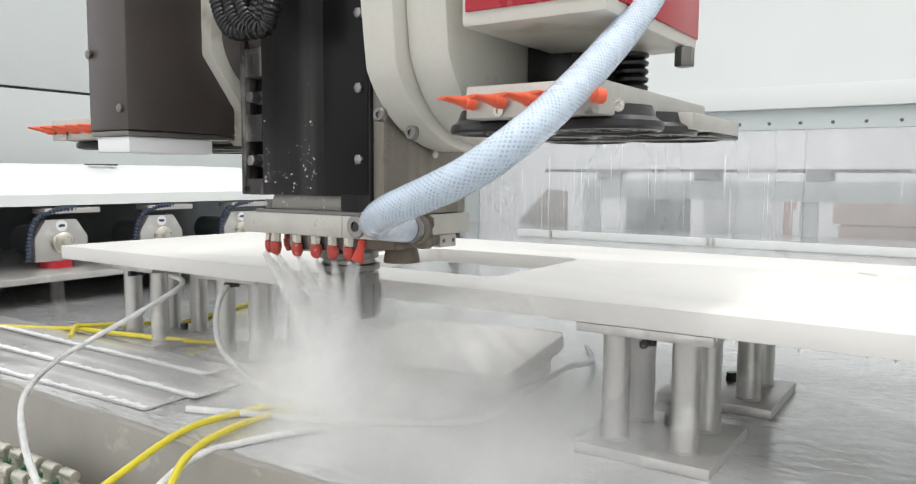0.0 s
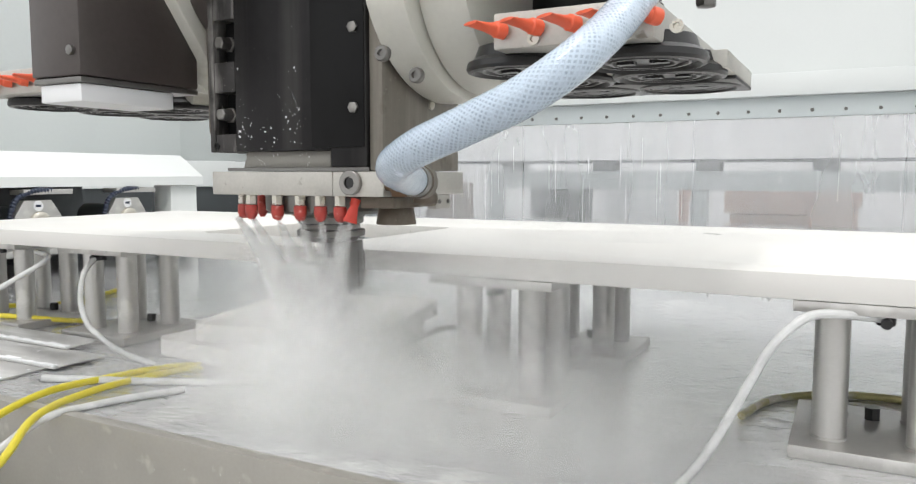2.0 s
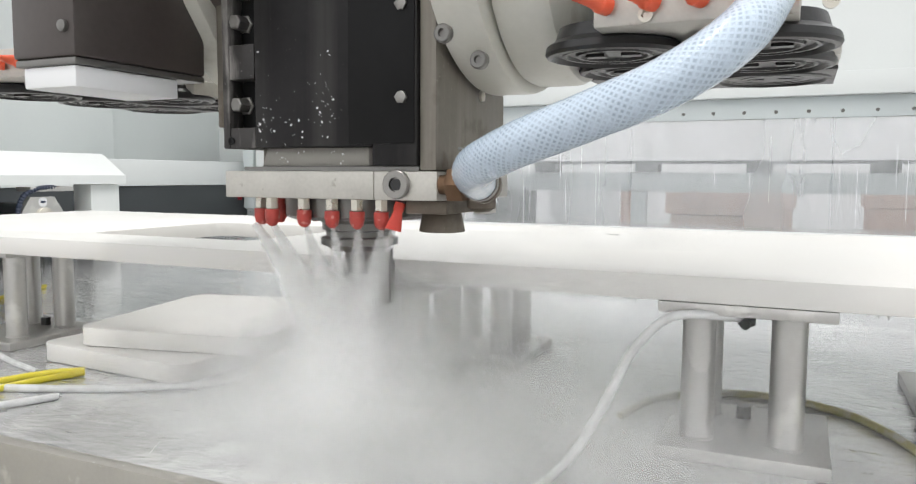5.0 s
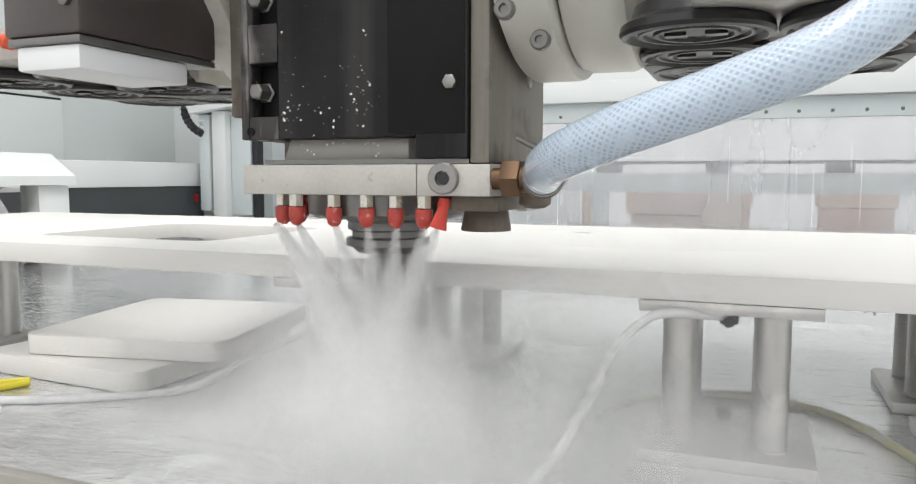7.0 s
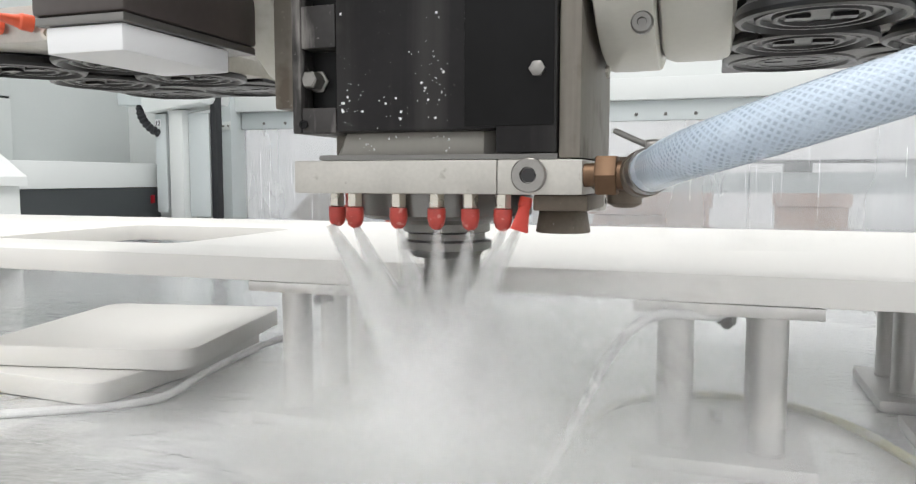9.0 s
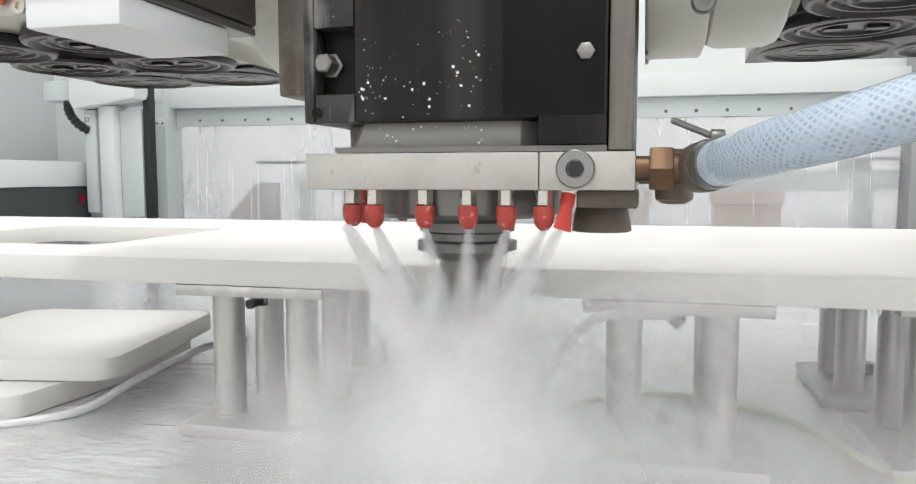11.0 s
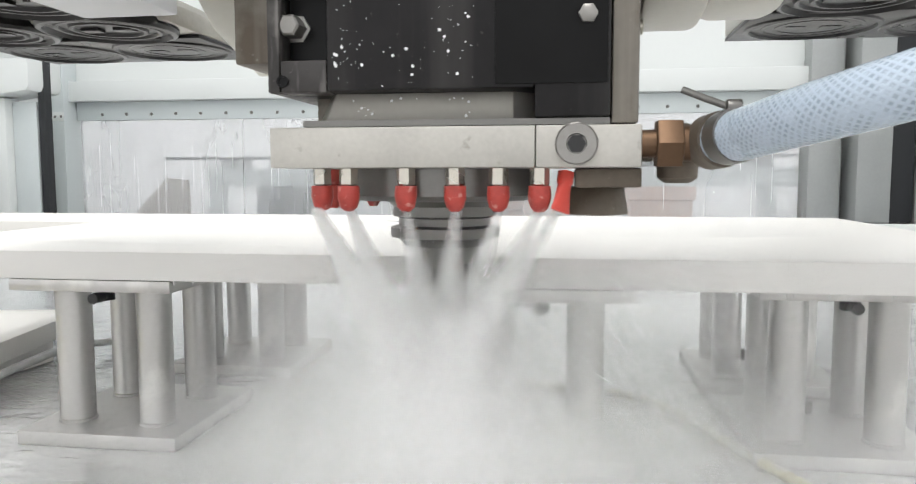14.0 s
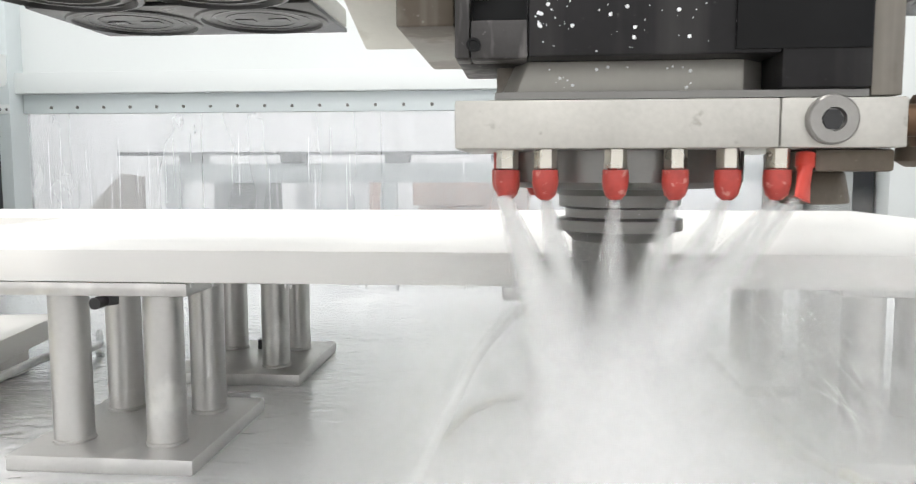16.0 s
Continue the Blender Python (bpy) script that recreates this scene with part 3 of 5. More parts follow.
prism(bm, [(-3.0, 0), (-2.45, 0), (-2.45, UP + 0.07), (-2.62, UP + 0.09), (-3.0, UP - 0.3)], 5.0, 5.06, "y")
solid("brace_plate", bm, BEIGE, "slanted beige brace plate beyond the window", "plate")

# ---- the tool magazine and the left side of the enclosure ----
bm = B()
prism(bm, [(-2.75, UP + 0.10), (-1.93, UP + 0.10), (-1.93, UP + 0.135), (-2.06, UP + 0.225), (-2.75, UP + 0.24)], -0.6, 1.43, "y", 0.004)
mag = solid("magazine_cover", bm, WALLP, "white sloped sheet metal cover of the tool magazine", "cover")
part("latch", box(B(), -2.09, -2.05, 0.50, 0.60, UP + 0.2295, UP + 0.2345, 0.001), SHADOWGAP, mag, "small black slot")
# Dark sheet added to stand in for the dark space under the cover.
part("dark_space_back", box(B(), -2.75, -2.72, -0.6, 1.43, UP - 0.5, UP + 0.099), DARKGREY, mag)
part("end_leg", box(B(), -2.06, -1.96, 1.28, 1.42, UP - 0.5, UP + 0.099, 0.004), WALLP, mag)


def tool_station(y):
    ob = thing("tool_station", "grey metal tool holder plate hanging in the magazine", "tool holder", "tool stations", (-1.95, y, UP))
    bm = B()
    prism(bm, [(-0.085, -0.075), (0.085, -0.075), (0.085, 0.0), (0.05, 0.055), (-0.05, 0.055), (-0.085, 0.0)], -0.012, 0.012, "x", 0.002)
    part("plate", bm, STEEL, ob)
    bm = B()
    lathe(bm, (0.014, 0, -0.018), [(0.034, 0.0), (0.034, 0.012), (0.028, 0.016), (0.016, 0.017), (0.012, 0.03), (0.006, 0.031)], "x", 24)
    part("hub", bm, NICKEL, ob)
    part("disc", lathe(B(), (0.0122, 0, 0.036), [(0.018, 0), (0.018, 0.001)], "x", 24), HALLWHITE, ob, "round white maker's badge")
    for w, z in ((0.02, 0.036),):
        part("badge_bar", box(B(), 0.0133, 0.0137, -w / 2, w / 2, z - 0.004, z + 0.004), BLUEH, ob)
    bm = B()
    cyl(bm, (-0.03, 0, -0.09), 0.05, 0.03, "z", seg=24)
    part("red_collar", bm, RED, ob)
    bm = B()
    cyl(bm, (-0.03, 0, -0.25), 0.022, 0.28, "z", seg=20)
    part("shank", bm, TOOL, ob)
    bm = B()
    cyl(bm, (-0.12, 0, -0.02), 0.05, 0.2, "x", seg=24)
    part("spindle_body", bm, DARKGREY, ob)
    part("bracket", box(B(), -0.05, 0.03, -0.06, 0.12, 0.075, 0.092, 0.002), STEEL, ob)
    bm = B()
    tube(bm, [(0.02, 0.05, 0.088), (0.025, -0.02, 0.087), (0.02, -0.08, 0.06), (0.01, -0.1, 0.0), (0.0, -0.1, -0.07)], 0.009, 10, 12, 0.0015, 0.006)
    part("coolant_hose", bm, BLUEH, ob)
    bm = B()
    cyl(bm, (0.02, 0.065, 0.088), 0.006, 0.03, "y", 0.004, 12)
    part("hose_tip", bm, BRASS, ob)
    return ob


for y in (-0.03, 0.33, 0.69, 1.05):
    tool_station(y)
solid("magazine_tray", box(B(), -2.7, -1.78, -0.6, 1.4, BED + 0.07, BED + 0.09, 0.003), STEEL, "grey steel tray under the tool magazine", "tray")

bm = B()
box(bm, -4.19, -3.38, 1.6, 3.97, UP + 0.06, UP + 0.235, 0.006)
led = solid("side_ledge", bm, WALLP, "white sheet metal housing along the side wall", "housing")
part("dark_panel", box(B(), -4.19, -3.40, 1.6, 3.95, UP - 0.6, UP + 0.058), DARKGREY, led, "black front panel")
part("red_mark", box(B(), -3.399, -3.39, 3.84, 3.88, UP - 0.06, UP + 0.0, 0.002), RED, led, "small red mark on the black panel")
bm = B()
box(bm, -4.19, -4.05, -0.9, 3.25, UP + 0.24, UP + 0.675, 0.003)
box(bm, -4.19, -4.045, -0.9, 3.25, UP + 0.69, UP + 2.0, 0.003)
solid("side_panel", bm, GREYWALL, "pale grey raised side panel with a dark seam", kind="structure")
solid("trim", box(B(), -4.19, -4.06, -0.9, 3.25, UP + 0.6755, UP + 0.6895), SHADOWGAP, "dark seam between two side panels", kind="structure")

col = thing("door_column", "pale white steel door column with box head", "column", "", (-3.1, 3.9, BED))
part("post", box(B(), -0.10, 0.02, -0.08, 0.06, 0.0, UP + 0.62 - BED, 0.004), WALLP, col)
part("cover_strip", box(B(), -0.24, -0.14, -0.06, 0.08, 0.06, UP + 0.60 - BED, 0.012), GREYP, col)
bm = B()
prism(bm, [(-0.27, UP + 0.65 - BED), (-0.24, UP + 0.60 - BED), (0.24, UP + 0.66 - BED), (0.26, UP + 0.69 - BED), (0.26, UP + 0.86 - BED), (-0.27, UP + 0.86 - BED)], -0.16, 0.16, "y", 0.004)
part("head_box", bm, WALLP, col)
part("side_plate", box(B(), 0.021, 0.20, -0.02, 0.02, 0.03, UP + 0.6 - BED, 0.01), GREYP, col)
# Black upright added for the dark gap between column and corner post.
part("dark_strip", box(B(), 0.215, 0.265, -0.02, 0.05, 0.0, UP + 0.9 - BED, 0.004), SHADOWGAP, col)
bm = B()
box(bm, -0.52, -0.30, -0.12, 0.02, UP + 0.66 - BED, UP + 0.80 - BED, 0.01)
part("switch_box", bm, GREYP, col)
bm = B()
tube(bm, [(-0.33, -0.1, UP + 0.66 - BED), (-0.32, -0.1, UP + 0.58 - BED), (-0.27, -0.08, UP + 0.5 - BED), (-0.2, -0.05, UP + 0.45 - BED)], 0.03, 10, 12, 0.004, 0.016)
part("cable_hose", bm, SHADOWGAP, col)

label_card = part("number_card", box(B(), -0.235, -0.185, -0.0635, -0.0605, UP + 0.50 - BED, UP + 0.56 - BED), HALLWHITE, col, "white card printed 32")
digits = bpy.data.curves.new("digits", "FONT")
digits.body, digits.size, digits.extrude = "32", 0.05, 0.0004
digits.align_x = "CENTER"
digits.materials.append(SHADOWGAP)
number = new("digits", digits)
number.parent = label_card
number.matrix_local = pose(-0.21, -0.0645, UP + 0.513 - BED, 90, 0, 0)

bm = B()
box(bm, 2.35, 2.55, WALL_Y - 0.3, WALL_Y - 0.02, BED, UP + 2.0, 0.006)
solid("side_column", bm, POSTGREY, "pale grey steel column beside the enclosure", "column")
solid("dark_strip", box(B(), 2.56, 2.70, WALL_Y - 0.25, WALL_Y - 0.1, BED, UP + 2.0, 0.01), SHADOWGAP, "black rubber cable guard", "guard")
bm = B()
box(bm, 2.72, 2.95, WALL_Y - 0.4, WALL_Y - 0.1, BED, UP + 2.0, 0.006)
solid("side_column", bm, WALLP, "white steel column beside the black guard", "column")

# ---- the slab, its off-cuts and the pods ----


def rounded(x0, x1, y0, y1, r, n=6):
    out = []
    for cx, cy, a in ((x1 - r, y1 - r, 0), (x0 + r, y1 - r, 90), (x0 + r, y0 + r, 180), (x1 - r, y0 + r, 270)):
        for i in range(n + 1):
            t = radians(a + 90 * i / n)
            out.append((cx + r * math.cos(t), cy + r * math.sin(t)))
    return out


def slab():
    bm = B()
    outer = [(-1.335, 0.0), (1.10, 0.0), (1.10, 0.757), (-1.335, 0.757)]
    edges = []
    for loop in (outer, rounded(-0.60, -0.215, 0.13, 0.49, 0.035, 5)):
        vs = [bm.verts.new((x, y, UP + 0.031)) for x, y in loop]
        edges += [bm.edges.new((vs[k], vs[(k + 1) % len(vs)])) for k in range(len(vs))]
    bmesh.ops.triangle_fill(bm, edges=edges, use_beauty=True)
    top = bmesh.ops.extrude_face_region(bm, geom=bm.faces[:])
    for v in top["geom"]:
        if isinstance(v, bmesh.types.BMVert):
            v.co.z = UP
    bmesh.ops.recalc_face_normals(bm, faces=bm.faces[:])
    hard = [e for e in bm.edges if len(e.link_faces) == 2 and e.calc_face_angle(0) > 1]
    bmesh.ops.bevel(bm, geom=hard, offset=0.0016, segments=2, profile=0.5, affect="EDGES")
    ob = solid("stone_slab", bm, WHITE_QUARTZ, "long white quartz slab with a square sink cut-out on steel pods", "slab")
    rr = random.Random(3)
    bm = B()
    for k in range(90):
        x, r = rr.uniform(-1.3, 1.05), rr.uniform(0.0009, 0.0024)
        lathe(bm, (x, rr.uniform(0.001, 0.012), UP), [(r, 0.0008), (r * 0.8, -r), (r * 0.3, -r * rr.uniform(1.6, 3.0))], "z", 6)
    drip = part("water_drips", bm, CLEARHOSE, ob, "hanging water drops under the edge")
    return tagged(drip, "hanging water drops under the edge", kind="stuff")


slab()


def offcut(x, y, z, turn, tilt=0.0):
    bm = B()
    prism(bm, rounded(-0.178, 0.178, -0.195, 0.195, 0.035), 0, 0.031, "z", 0.0012)
    ob = solid("slab_offcut", bm, WHITE_QUARTZ, "white quartz sink cut-out piece lying on the wet bed", "off-cut", "off-cuts")
    ob.matrix_world = pose(x, y, z, tilt, 0, turn)
    return ob


offcut(-0.405, 0.195, BED + 0.001, -4)
offcut(-0.375, 0.245, BED + 0.0335, 11)


def pod(x, y):
    ob = thing("vacuum_pod", "stainless steel support pod on four round legs", "support", "pods under the slab", (x, y, BED))
    part("base_plate", box(B(), 0, 0.19, 0, 0.205, 0.0, 0.016, 0.0015), STEEL, ob)
    part("top_plate", box(B(), 0, 0.19, 0, 0.205, 0.1745, 0.1875, 0.0015), STEEL, ob)
    for lx in (0.042, 0.142):
        for ly in (0.05, 0.155):
            part("leg", lathe(B(), (lx, ly, 0), [(0.021, 0.0162), (0.021, 0.019), (0.0195, 0.020), (0.0195, 0.170), (0.017, 0.1705), (0.017, 0.1743)], "z", 28), STEEL, ob)
    bm = B()
    cyl(bm, (0.096, 0.03, 0.168), 0.010, 0.013, "z", seg=14)
    cyl(bm, (0.096, 0.017, 0.166), 0.006, 0.022, "y", seg=12)
    part("air_fitting", bm, RUBBER, ob, "black plastic air fitting")
    bm = B()
    cyl(bm, (0.09, 0.15, 0.024), 0.010, 0.016, "z", seg=6)
    part("valve_knob", bm, RUBBER, ob, "black plastic knob")
    return ob


first = pod(0.0, 0.0)
for x, y in ((0.486, 0.0), (0.012, 0.31), (0.79, 0.31), (-1.20, 0.02), (-0.885, 0.03), (0.80, 0.045)):
    copy_thing(first, Matrix.Translation((x, y, BED)))

# hoses on the bed


def hose(points, r, mat, label, group=""):
    bm = B()
    tube(bm, [(x, y, UP + z) for x, y, z in points], r, 10, 8)
    return solid("air_hose", bm, mat, label, "hose", group)


FLOOR = -0.188 + 0.0055
hose([(-1.80, -0.25, FLOOR), (-1.60, -0.10, FLOOR + 0.006), (-1.41, 0.0, FLOOR + 0.005), (-1.31, 0.012, FLOOR + 0.014), (-1.16, 0.03, FLOOR + 0.018), (-1.06, 0.06, FLOOR + 0.016), (-0.99, 0.12, FLOOR + 0.004), (-0.94, 0.17, FLOOR)], 0.0055, YELLOW, "bright yellow air hose lying on the wet bed", "yellow hoses")
hose([(-1.255, -0.03, FLOOR + 0.008), (-1.29, 0.004, FLOOR + 0.024), (-1.285, 0.03, FLOOR + 0.022), (-1.25, 0.16, FLOOR + 0.01), (-1.235, 0.26, FLOOR), (-1.27, 0.42, FLOOR), (-1.35, 0.6, FLOOR)], 0.0055, YELLOW, "bright yellow air hose curving behind a pod", "yellow hoses")
hose([(-0.44, -0.02, FLOOR), (-0.48, -0.06, FLOOR), (-0.51, -0.15, FLOOR), (-0.505, -0.27, FLOOR + 0.004), (-0.48, -0.40, FLOOR - 0.02), (-0.45, -0.6, FLOOR - 0.08)], 0.0055, YELLOW, "bright yellow air hose over the bed's front edge", "yellow hoses")
hose([(-0.43, -0.03, FLOOR), (-0.455, -0.10, FLOOR), (-0.46, -0.21, FLOOR + 0.002), (-0.42, -0.33, FLOOR + 0.002), (-0.36, -0.43, FLOOR - 0.03), (-0.33, -0.6, FLOOR - 0.08)], 0.0055, YELLOW, "bright yellow air hose over the bed's front edge", "yellow hoses")
hose([(0.42, 0.12, FLOOR), (0.45, 0.22, FLOOR), (0.52, 0.285, FLOOR), (0.61, 0.305, FLOOR), (0.70, 0.262, FLOOR), (0.75, 0.19, FLOOR), (0.785, 0.10, FLOOR), (0.83, 0.0, FLOOR), (0.9, -0.15, FLOOR)], 0.0055, DIRTYYELLOW, "dirty yellow air hose curving between the pods", "yellow hoses")
hose([(0.58, 0.02, -0.017), (0.52, -0.012, -0.012), (0.492, -0.03, -0.023), (0.465, -0.035, -0.056), (0.447, -0.035, -0.093), (0.424, -0.04, -0.141), (0.408, -0.06, -0.172), (0.398, -0.11, FLOOR), (0.388, -0.2, FLOOR)], 0.0055, CLEARHOSE, "milky clear vacuum hose hanging from a pod", "clear hoses")
hose([(-1.0, 0.06, -0.02), (-0.92, 0.03, -0.03), (-0.95, -0.05, -0.08), (-1.02, -0.13, -0.14), (-0.95, -0.24, -0.155), (-0.80, -0.36, -0.16), (-0.68, -0.42, -0.19), (-0.6, -0.44, -0.24)], 0.0055, CLEARHOSE, "milky clear vacuum hose hanging from a pod", "clear hoses")
hose([(-0.79, 0.045, -0.02), (-0.772, 0.005, -0.05), (-0.77, -0.005, -0.10), (-0.75, -0.008, -0.14), (-0.715, -0.005, -0.165), (-0.64, -0.02, FLOOR), (-0.5, -0.06, FLOOR)], 0.0055, CLEARHOSE, "milky clear vacuum hose hanging from a pod", "clear hoses")
hose([(-0.6, -0.2, FLOOR), (-0.4, -0.12, FLOOR), (-0.285, -0.062, FLOOR), (-0.18, 0.03, FLOOR), (-0.16, 0.14, FLOOR + 0.02), (-0.155, 0.3, FLOOR + 0.03), (-0.17, 0.45, FLOOR + 0.01), (-0.25, 0.6, FLOOR)], 0.006, CLEARHOSE, "milky clear vacuum hose lying against the off-cuts", "clear hoses")
hose([(-0.35, -0.14, FLOOR), (-0.40, -0.25, FLOOR), (-0.42, -0.34, FLOOR - 0.01), (-0.40, -0.5, FLOOR - 0.08)], 0.0055, CLEARHOSE, "milky clear vacuum hose over the bed's front edge", "clear hoses")

# loose steel sheets on the left part of the bed, crusted with white slurry
def bed_sheet(x0, y0, x1, y1, turn, level):
    bm = B()
    box(bm, 0, x1 - x0, 0, y1 - y0, 0, 0.0035, 0.0008)
    ob = solid("steel_sheet", bm, SLURRY, "wet steel sheet crusted with white slurry", "sheet", "loose bed sheets")
    ob.matrix_world = pose(x0, y0, BED + level, 0, 0, turn)
    bm = B()
    n = 60
    for i in range(n):
        x = (x1 - x0) * i / n
        box(bm, x, x + (x1 - x0) / n * 0.95, 0.001, 0.006 + 0.008 * rnd0.random(), 0.0037, 0.005 + 0.002 * rnd0.random(), 0.0004, 1)
    crust = part("slurry_crust", bm, HALLWHITE, ob, "white dried slurry along the edge")
    return ob


rnd0 = random.Random(11)
bed_sheet(-1.75, -0.275, -0.66, -0.17, 2, 0.0005)
bed_sheet(-1.85, -0.165, -0.64, -0.065, 0.5, 0.0045)
bed_sheet(-1.95, -0.062, -0.74, 0.014, 0, 0.0085)

# pneumatic valve block in front of the bed
vb = thing("valve_block", "aluminium air valve block with nickel push-in elbows", "valve block", "", (-0.76, -0.38, UP - 0.315))
part("rail", box(B(), -0.14, 0.16, -0.06, 0.05, -0.4, 0.03, 0.003), ALU, vb)
for i in range(5):
    for j in range(2):
        x, y = -0.11 + i * 0.05, -0.03 + j * 0.045
        bm = B()
        cyl(bm, (x, y, 0.045), 0.009, 0.03, "z", seg=12)
        cyl(bm, (x + 0.008, y, 0.062), 0.009, 0.034, "x", seg=12, bevel=0.002)
        el = part("elbow", bm, NICKEL, vb)
        bm = B()
        ring(bm, (x, y), 0.0135, 0.0092, UP * 0 + 0.0305, 0.038, 16)
        part("release_ring", bm, GREEN, el, "green plastic ring")

# ---- the moving head ----
# head space: x from the spindle axis, y from 0.1 m in front of the slab's edge, z from the slab's underside
head = thing("milling_head", "black and cream stone milling head with water manifold", "machine head", "", (HEAD_X[0][1], -0.1, UP))


def hb(x0, x1, y0, y1, z0, z1, bevel=0.0, bm=None):
    return box(bm or B(), x0 + 0.763, x1 + 0.763, y0 + 0.1, y1 + 0.1, z0, z1, bevel)


def hp(x, y, z):
    return (x + 0.763, y + 0.1, z)


bm = hb(-0.8515, -0.7005, -0.205, -0.02, 0.1735, 0.95, 0.002)
hb(-0.7005, -0.648, -0.205, -0.02, 0.153, 0.95, 0.002, bm)
column = part("column", bm, BLACK, head, "black painted steel column with white splashes")
part("cover_panel", hb(-0.728, -0.650, -0.2066, -0.2053, 0.176, 0.95, 0.0005), PITCH, column, "smooth black cover panel")
# the left flange, with a square pocket round each bolt
bm = hb(-0.8967, -0.852, -0.180, -0.10, 0.1727, 0.95, 0.002)
hb(-0.8967, -0.8875, -0.205, -0.1805, 0.1727, 0.95, 0.0015, bm)
low = 0.1727
for z in (0.2225, 0.315, 0.41):
    hb(-0.887, -0.852, -0.2046, -0.1805, low, z - 0.0265, 0.0015, bm)
    low = z + 0.0275
hb(-0.887, -0.852, -0.2046, -0.1805, low, 0.95, 0.0015, bm)
flange = part("flange", bm, GRIME, head, "black flange with speckled slurry crust and square bolt pockets")
for z in (0.2225, 0.315, 0.41):
    # Black sheet on the pocket's floor paints the shade in the recess.
    part("pocket_shade", hb(-0.8868, -0.8522, -0.1815, -0.1802, z - 0.0262, z + 0.0272), PITCH, flange)
    bm = B()
    lathe(bm, hp(-0.8815, -0.1818, z), [(0.011, 0.0), (0.011, -0.002), (0.0085, -0.0025), (0.0085, -0.019), (0.0068, -0.0205)], "y", 6)
    part("hex_bolt", bm, BOLT, flange)
    bm = B()
    lathe(bm, hp(-0.664, -0.2068, z), [(0.0068, 0.0), (0.0068, -0.004), (0.005, -0.005)], "y", 6)
    part("hex_bolt", bm, BOLT, column)
# Black disc on the flange stands in for the hole's shade.
bm = B()
lathe(bm, hp(-0.885, -0.2052, 0.181), [(0.0045, 0.0), (0.0045, -0.001), (0.003, -0.001), (0.0028, 0.0)], "y", 14)
part("screw_hole_shade", bm, PITCH, flange)
part("side_plate", hb(-0.647, -0.6285, -0.200, -0.01, 0.1485, 0.95, 0.0015), BROWN, head, "dirty bare steel side plate")
part("side_plate", hb(-0.940, -0.9005, -0.165, 0.05, 0.20, 0.95, 0.002), BROWN, head, "dirty bare steel side plate")
bm = B()
lathe(bm, hp(-0.6215, -0.10, 0.262 - 0.03), [(0.006, 0.0), (0.006, 0.003), (0.003, 0.004)], "x", 12)
part("screw", bm, NICKEL, head)

# splashes of stone slurry on the column
rnd = random.Random(4)
bm = B()
for cx, cz, sx, sz, count in ((-0.838, 0.192, 0.010, 0.020, 46), (-0.798, 0.186, 0.008, 0.014, 18), (-0.757, 0.212, 0.007, 0.022, 30), (-0.79, 0.23, 0.05, 0.04, 24)):
    for k in range(count):
        x, z, r = rnd.gauss(cx, sx), rnd.gauss(cz, sz), rnd.choice((0.0002, 0.00025, 0.0003, 0.0003, 0.0004, 0.0005, 0.0007, 0.0013))
        if -0.850 < x < -0.718 and z > 0.176:
            lathe(bm, hp(x, -0.2052, z), [(r, 0.0), (r * 0.8, -0.0003)], "y", 7)
for k in range(16):
    x, z, r = rnd.gauss(rnd.choice((-0.832, -0.795, -0.757)), 0.006), rnd.uniform(0.156, 0.170), rnd.choice((0.0004, 0.0007, 0.0012))
    lathe(bm, hp(x, -0.1842, z), [(r, 0.0), (r * 0.8, -0.0003)], "y", 7)
tagged(part("slurry_splash", bm, HALLWHITE, column), "dried white slurry splashes", kind="stuff")

bm = B()
back = [bm.verts.new(hp(x, -0.166, z)) for x, z in ((-0.870, 0.1527), (-0.7007, 0.1527), (-0.7007, 0.1733), (-0.860, 0.1733))]
front = [bm.verts.new(hp(x, -0.184, z)) for x, z in ((-0.859, 0.1527), (-0.717, 0.1527), (-0.717, 0.1733), (-0.851, 0.1733))]
bm.faces.new(front)
bm.faces.new(back[::-1])
for k in range(4):
    bm.faces.new((back[k], back[(k + 1) % 4], front[(k + 1) % 4], front[k]))
bmesh.ops.recalc_face_normals(bm, faces=bm.faces[:])
bmesh.ops.bevel(bm, geom=bm.edges[:], offset=0.0008, segments=2, profile=0.5, affect="EDGES")
part("bevelled_plate", bm, DULL, head, "dirty bevelled steel plate")
part("neck", hb(-0.872, -0.648, -0.2, -0.03, 0.148, 0.1525), TOOL, head)
part("neck_block", hb(-0.872, -0.7012, -0.1655, -0.05, 0.153, 0.1722, 0.001), BROWN, head)

manifold = part("water_manifold", hb(-0.897, -0.700, -0.2035, -0.06, 0.1175, 0.1475, 0.0015), ALU, head, "stained aluminium water manifold bar")
part("manifold_end", hb(-0.6995, -0.626, -0.2035, 0.0, 0.1175, 0.1475, 0.0015), ALU, head)
bm = B()
lathe(bm, hp(-0.671, -0.2037, 0.134), [(0.0150, 0.0), (0.0150, -0.005), (0.0138, -0.0062), (0.0072, -0.0062), (0.0068, -0.0025), (0.001, -0.0025)], "y", 28)
plug = part("plug", bm, BOLT, manifold, "round plug with a hexagon socket")
# Black hexagon fills the socket in place of the shade inside it.
bm = B()
lathe(bm, hp(-0.671, -0.2066, 0.134), [(0.0066, 0.0), (0.0066, -0.0012)], "y", 6)
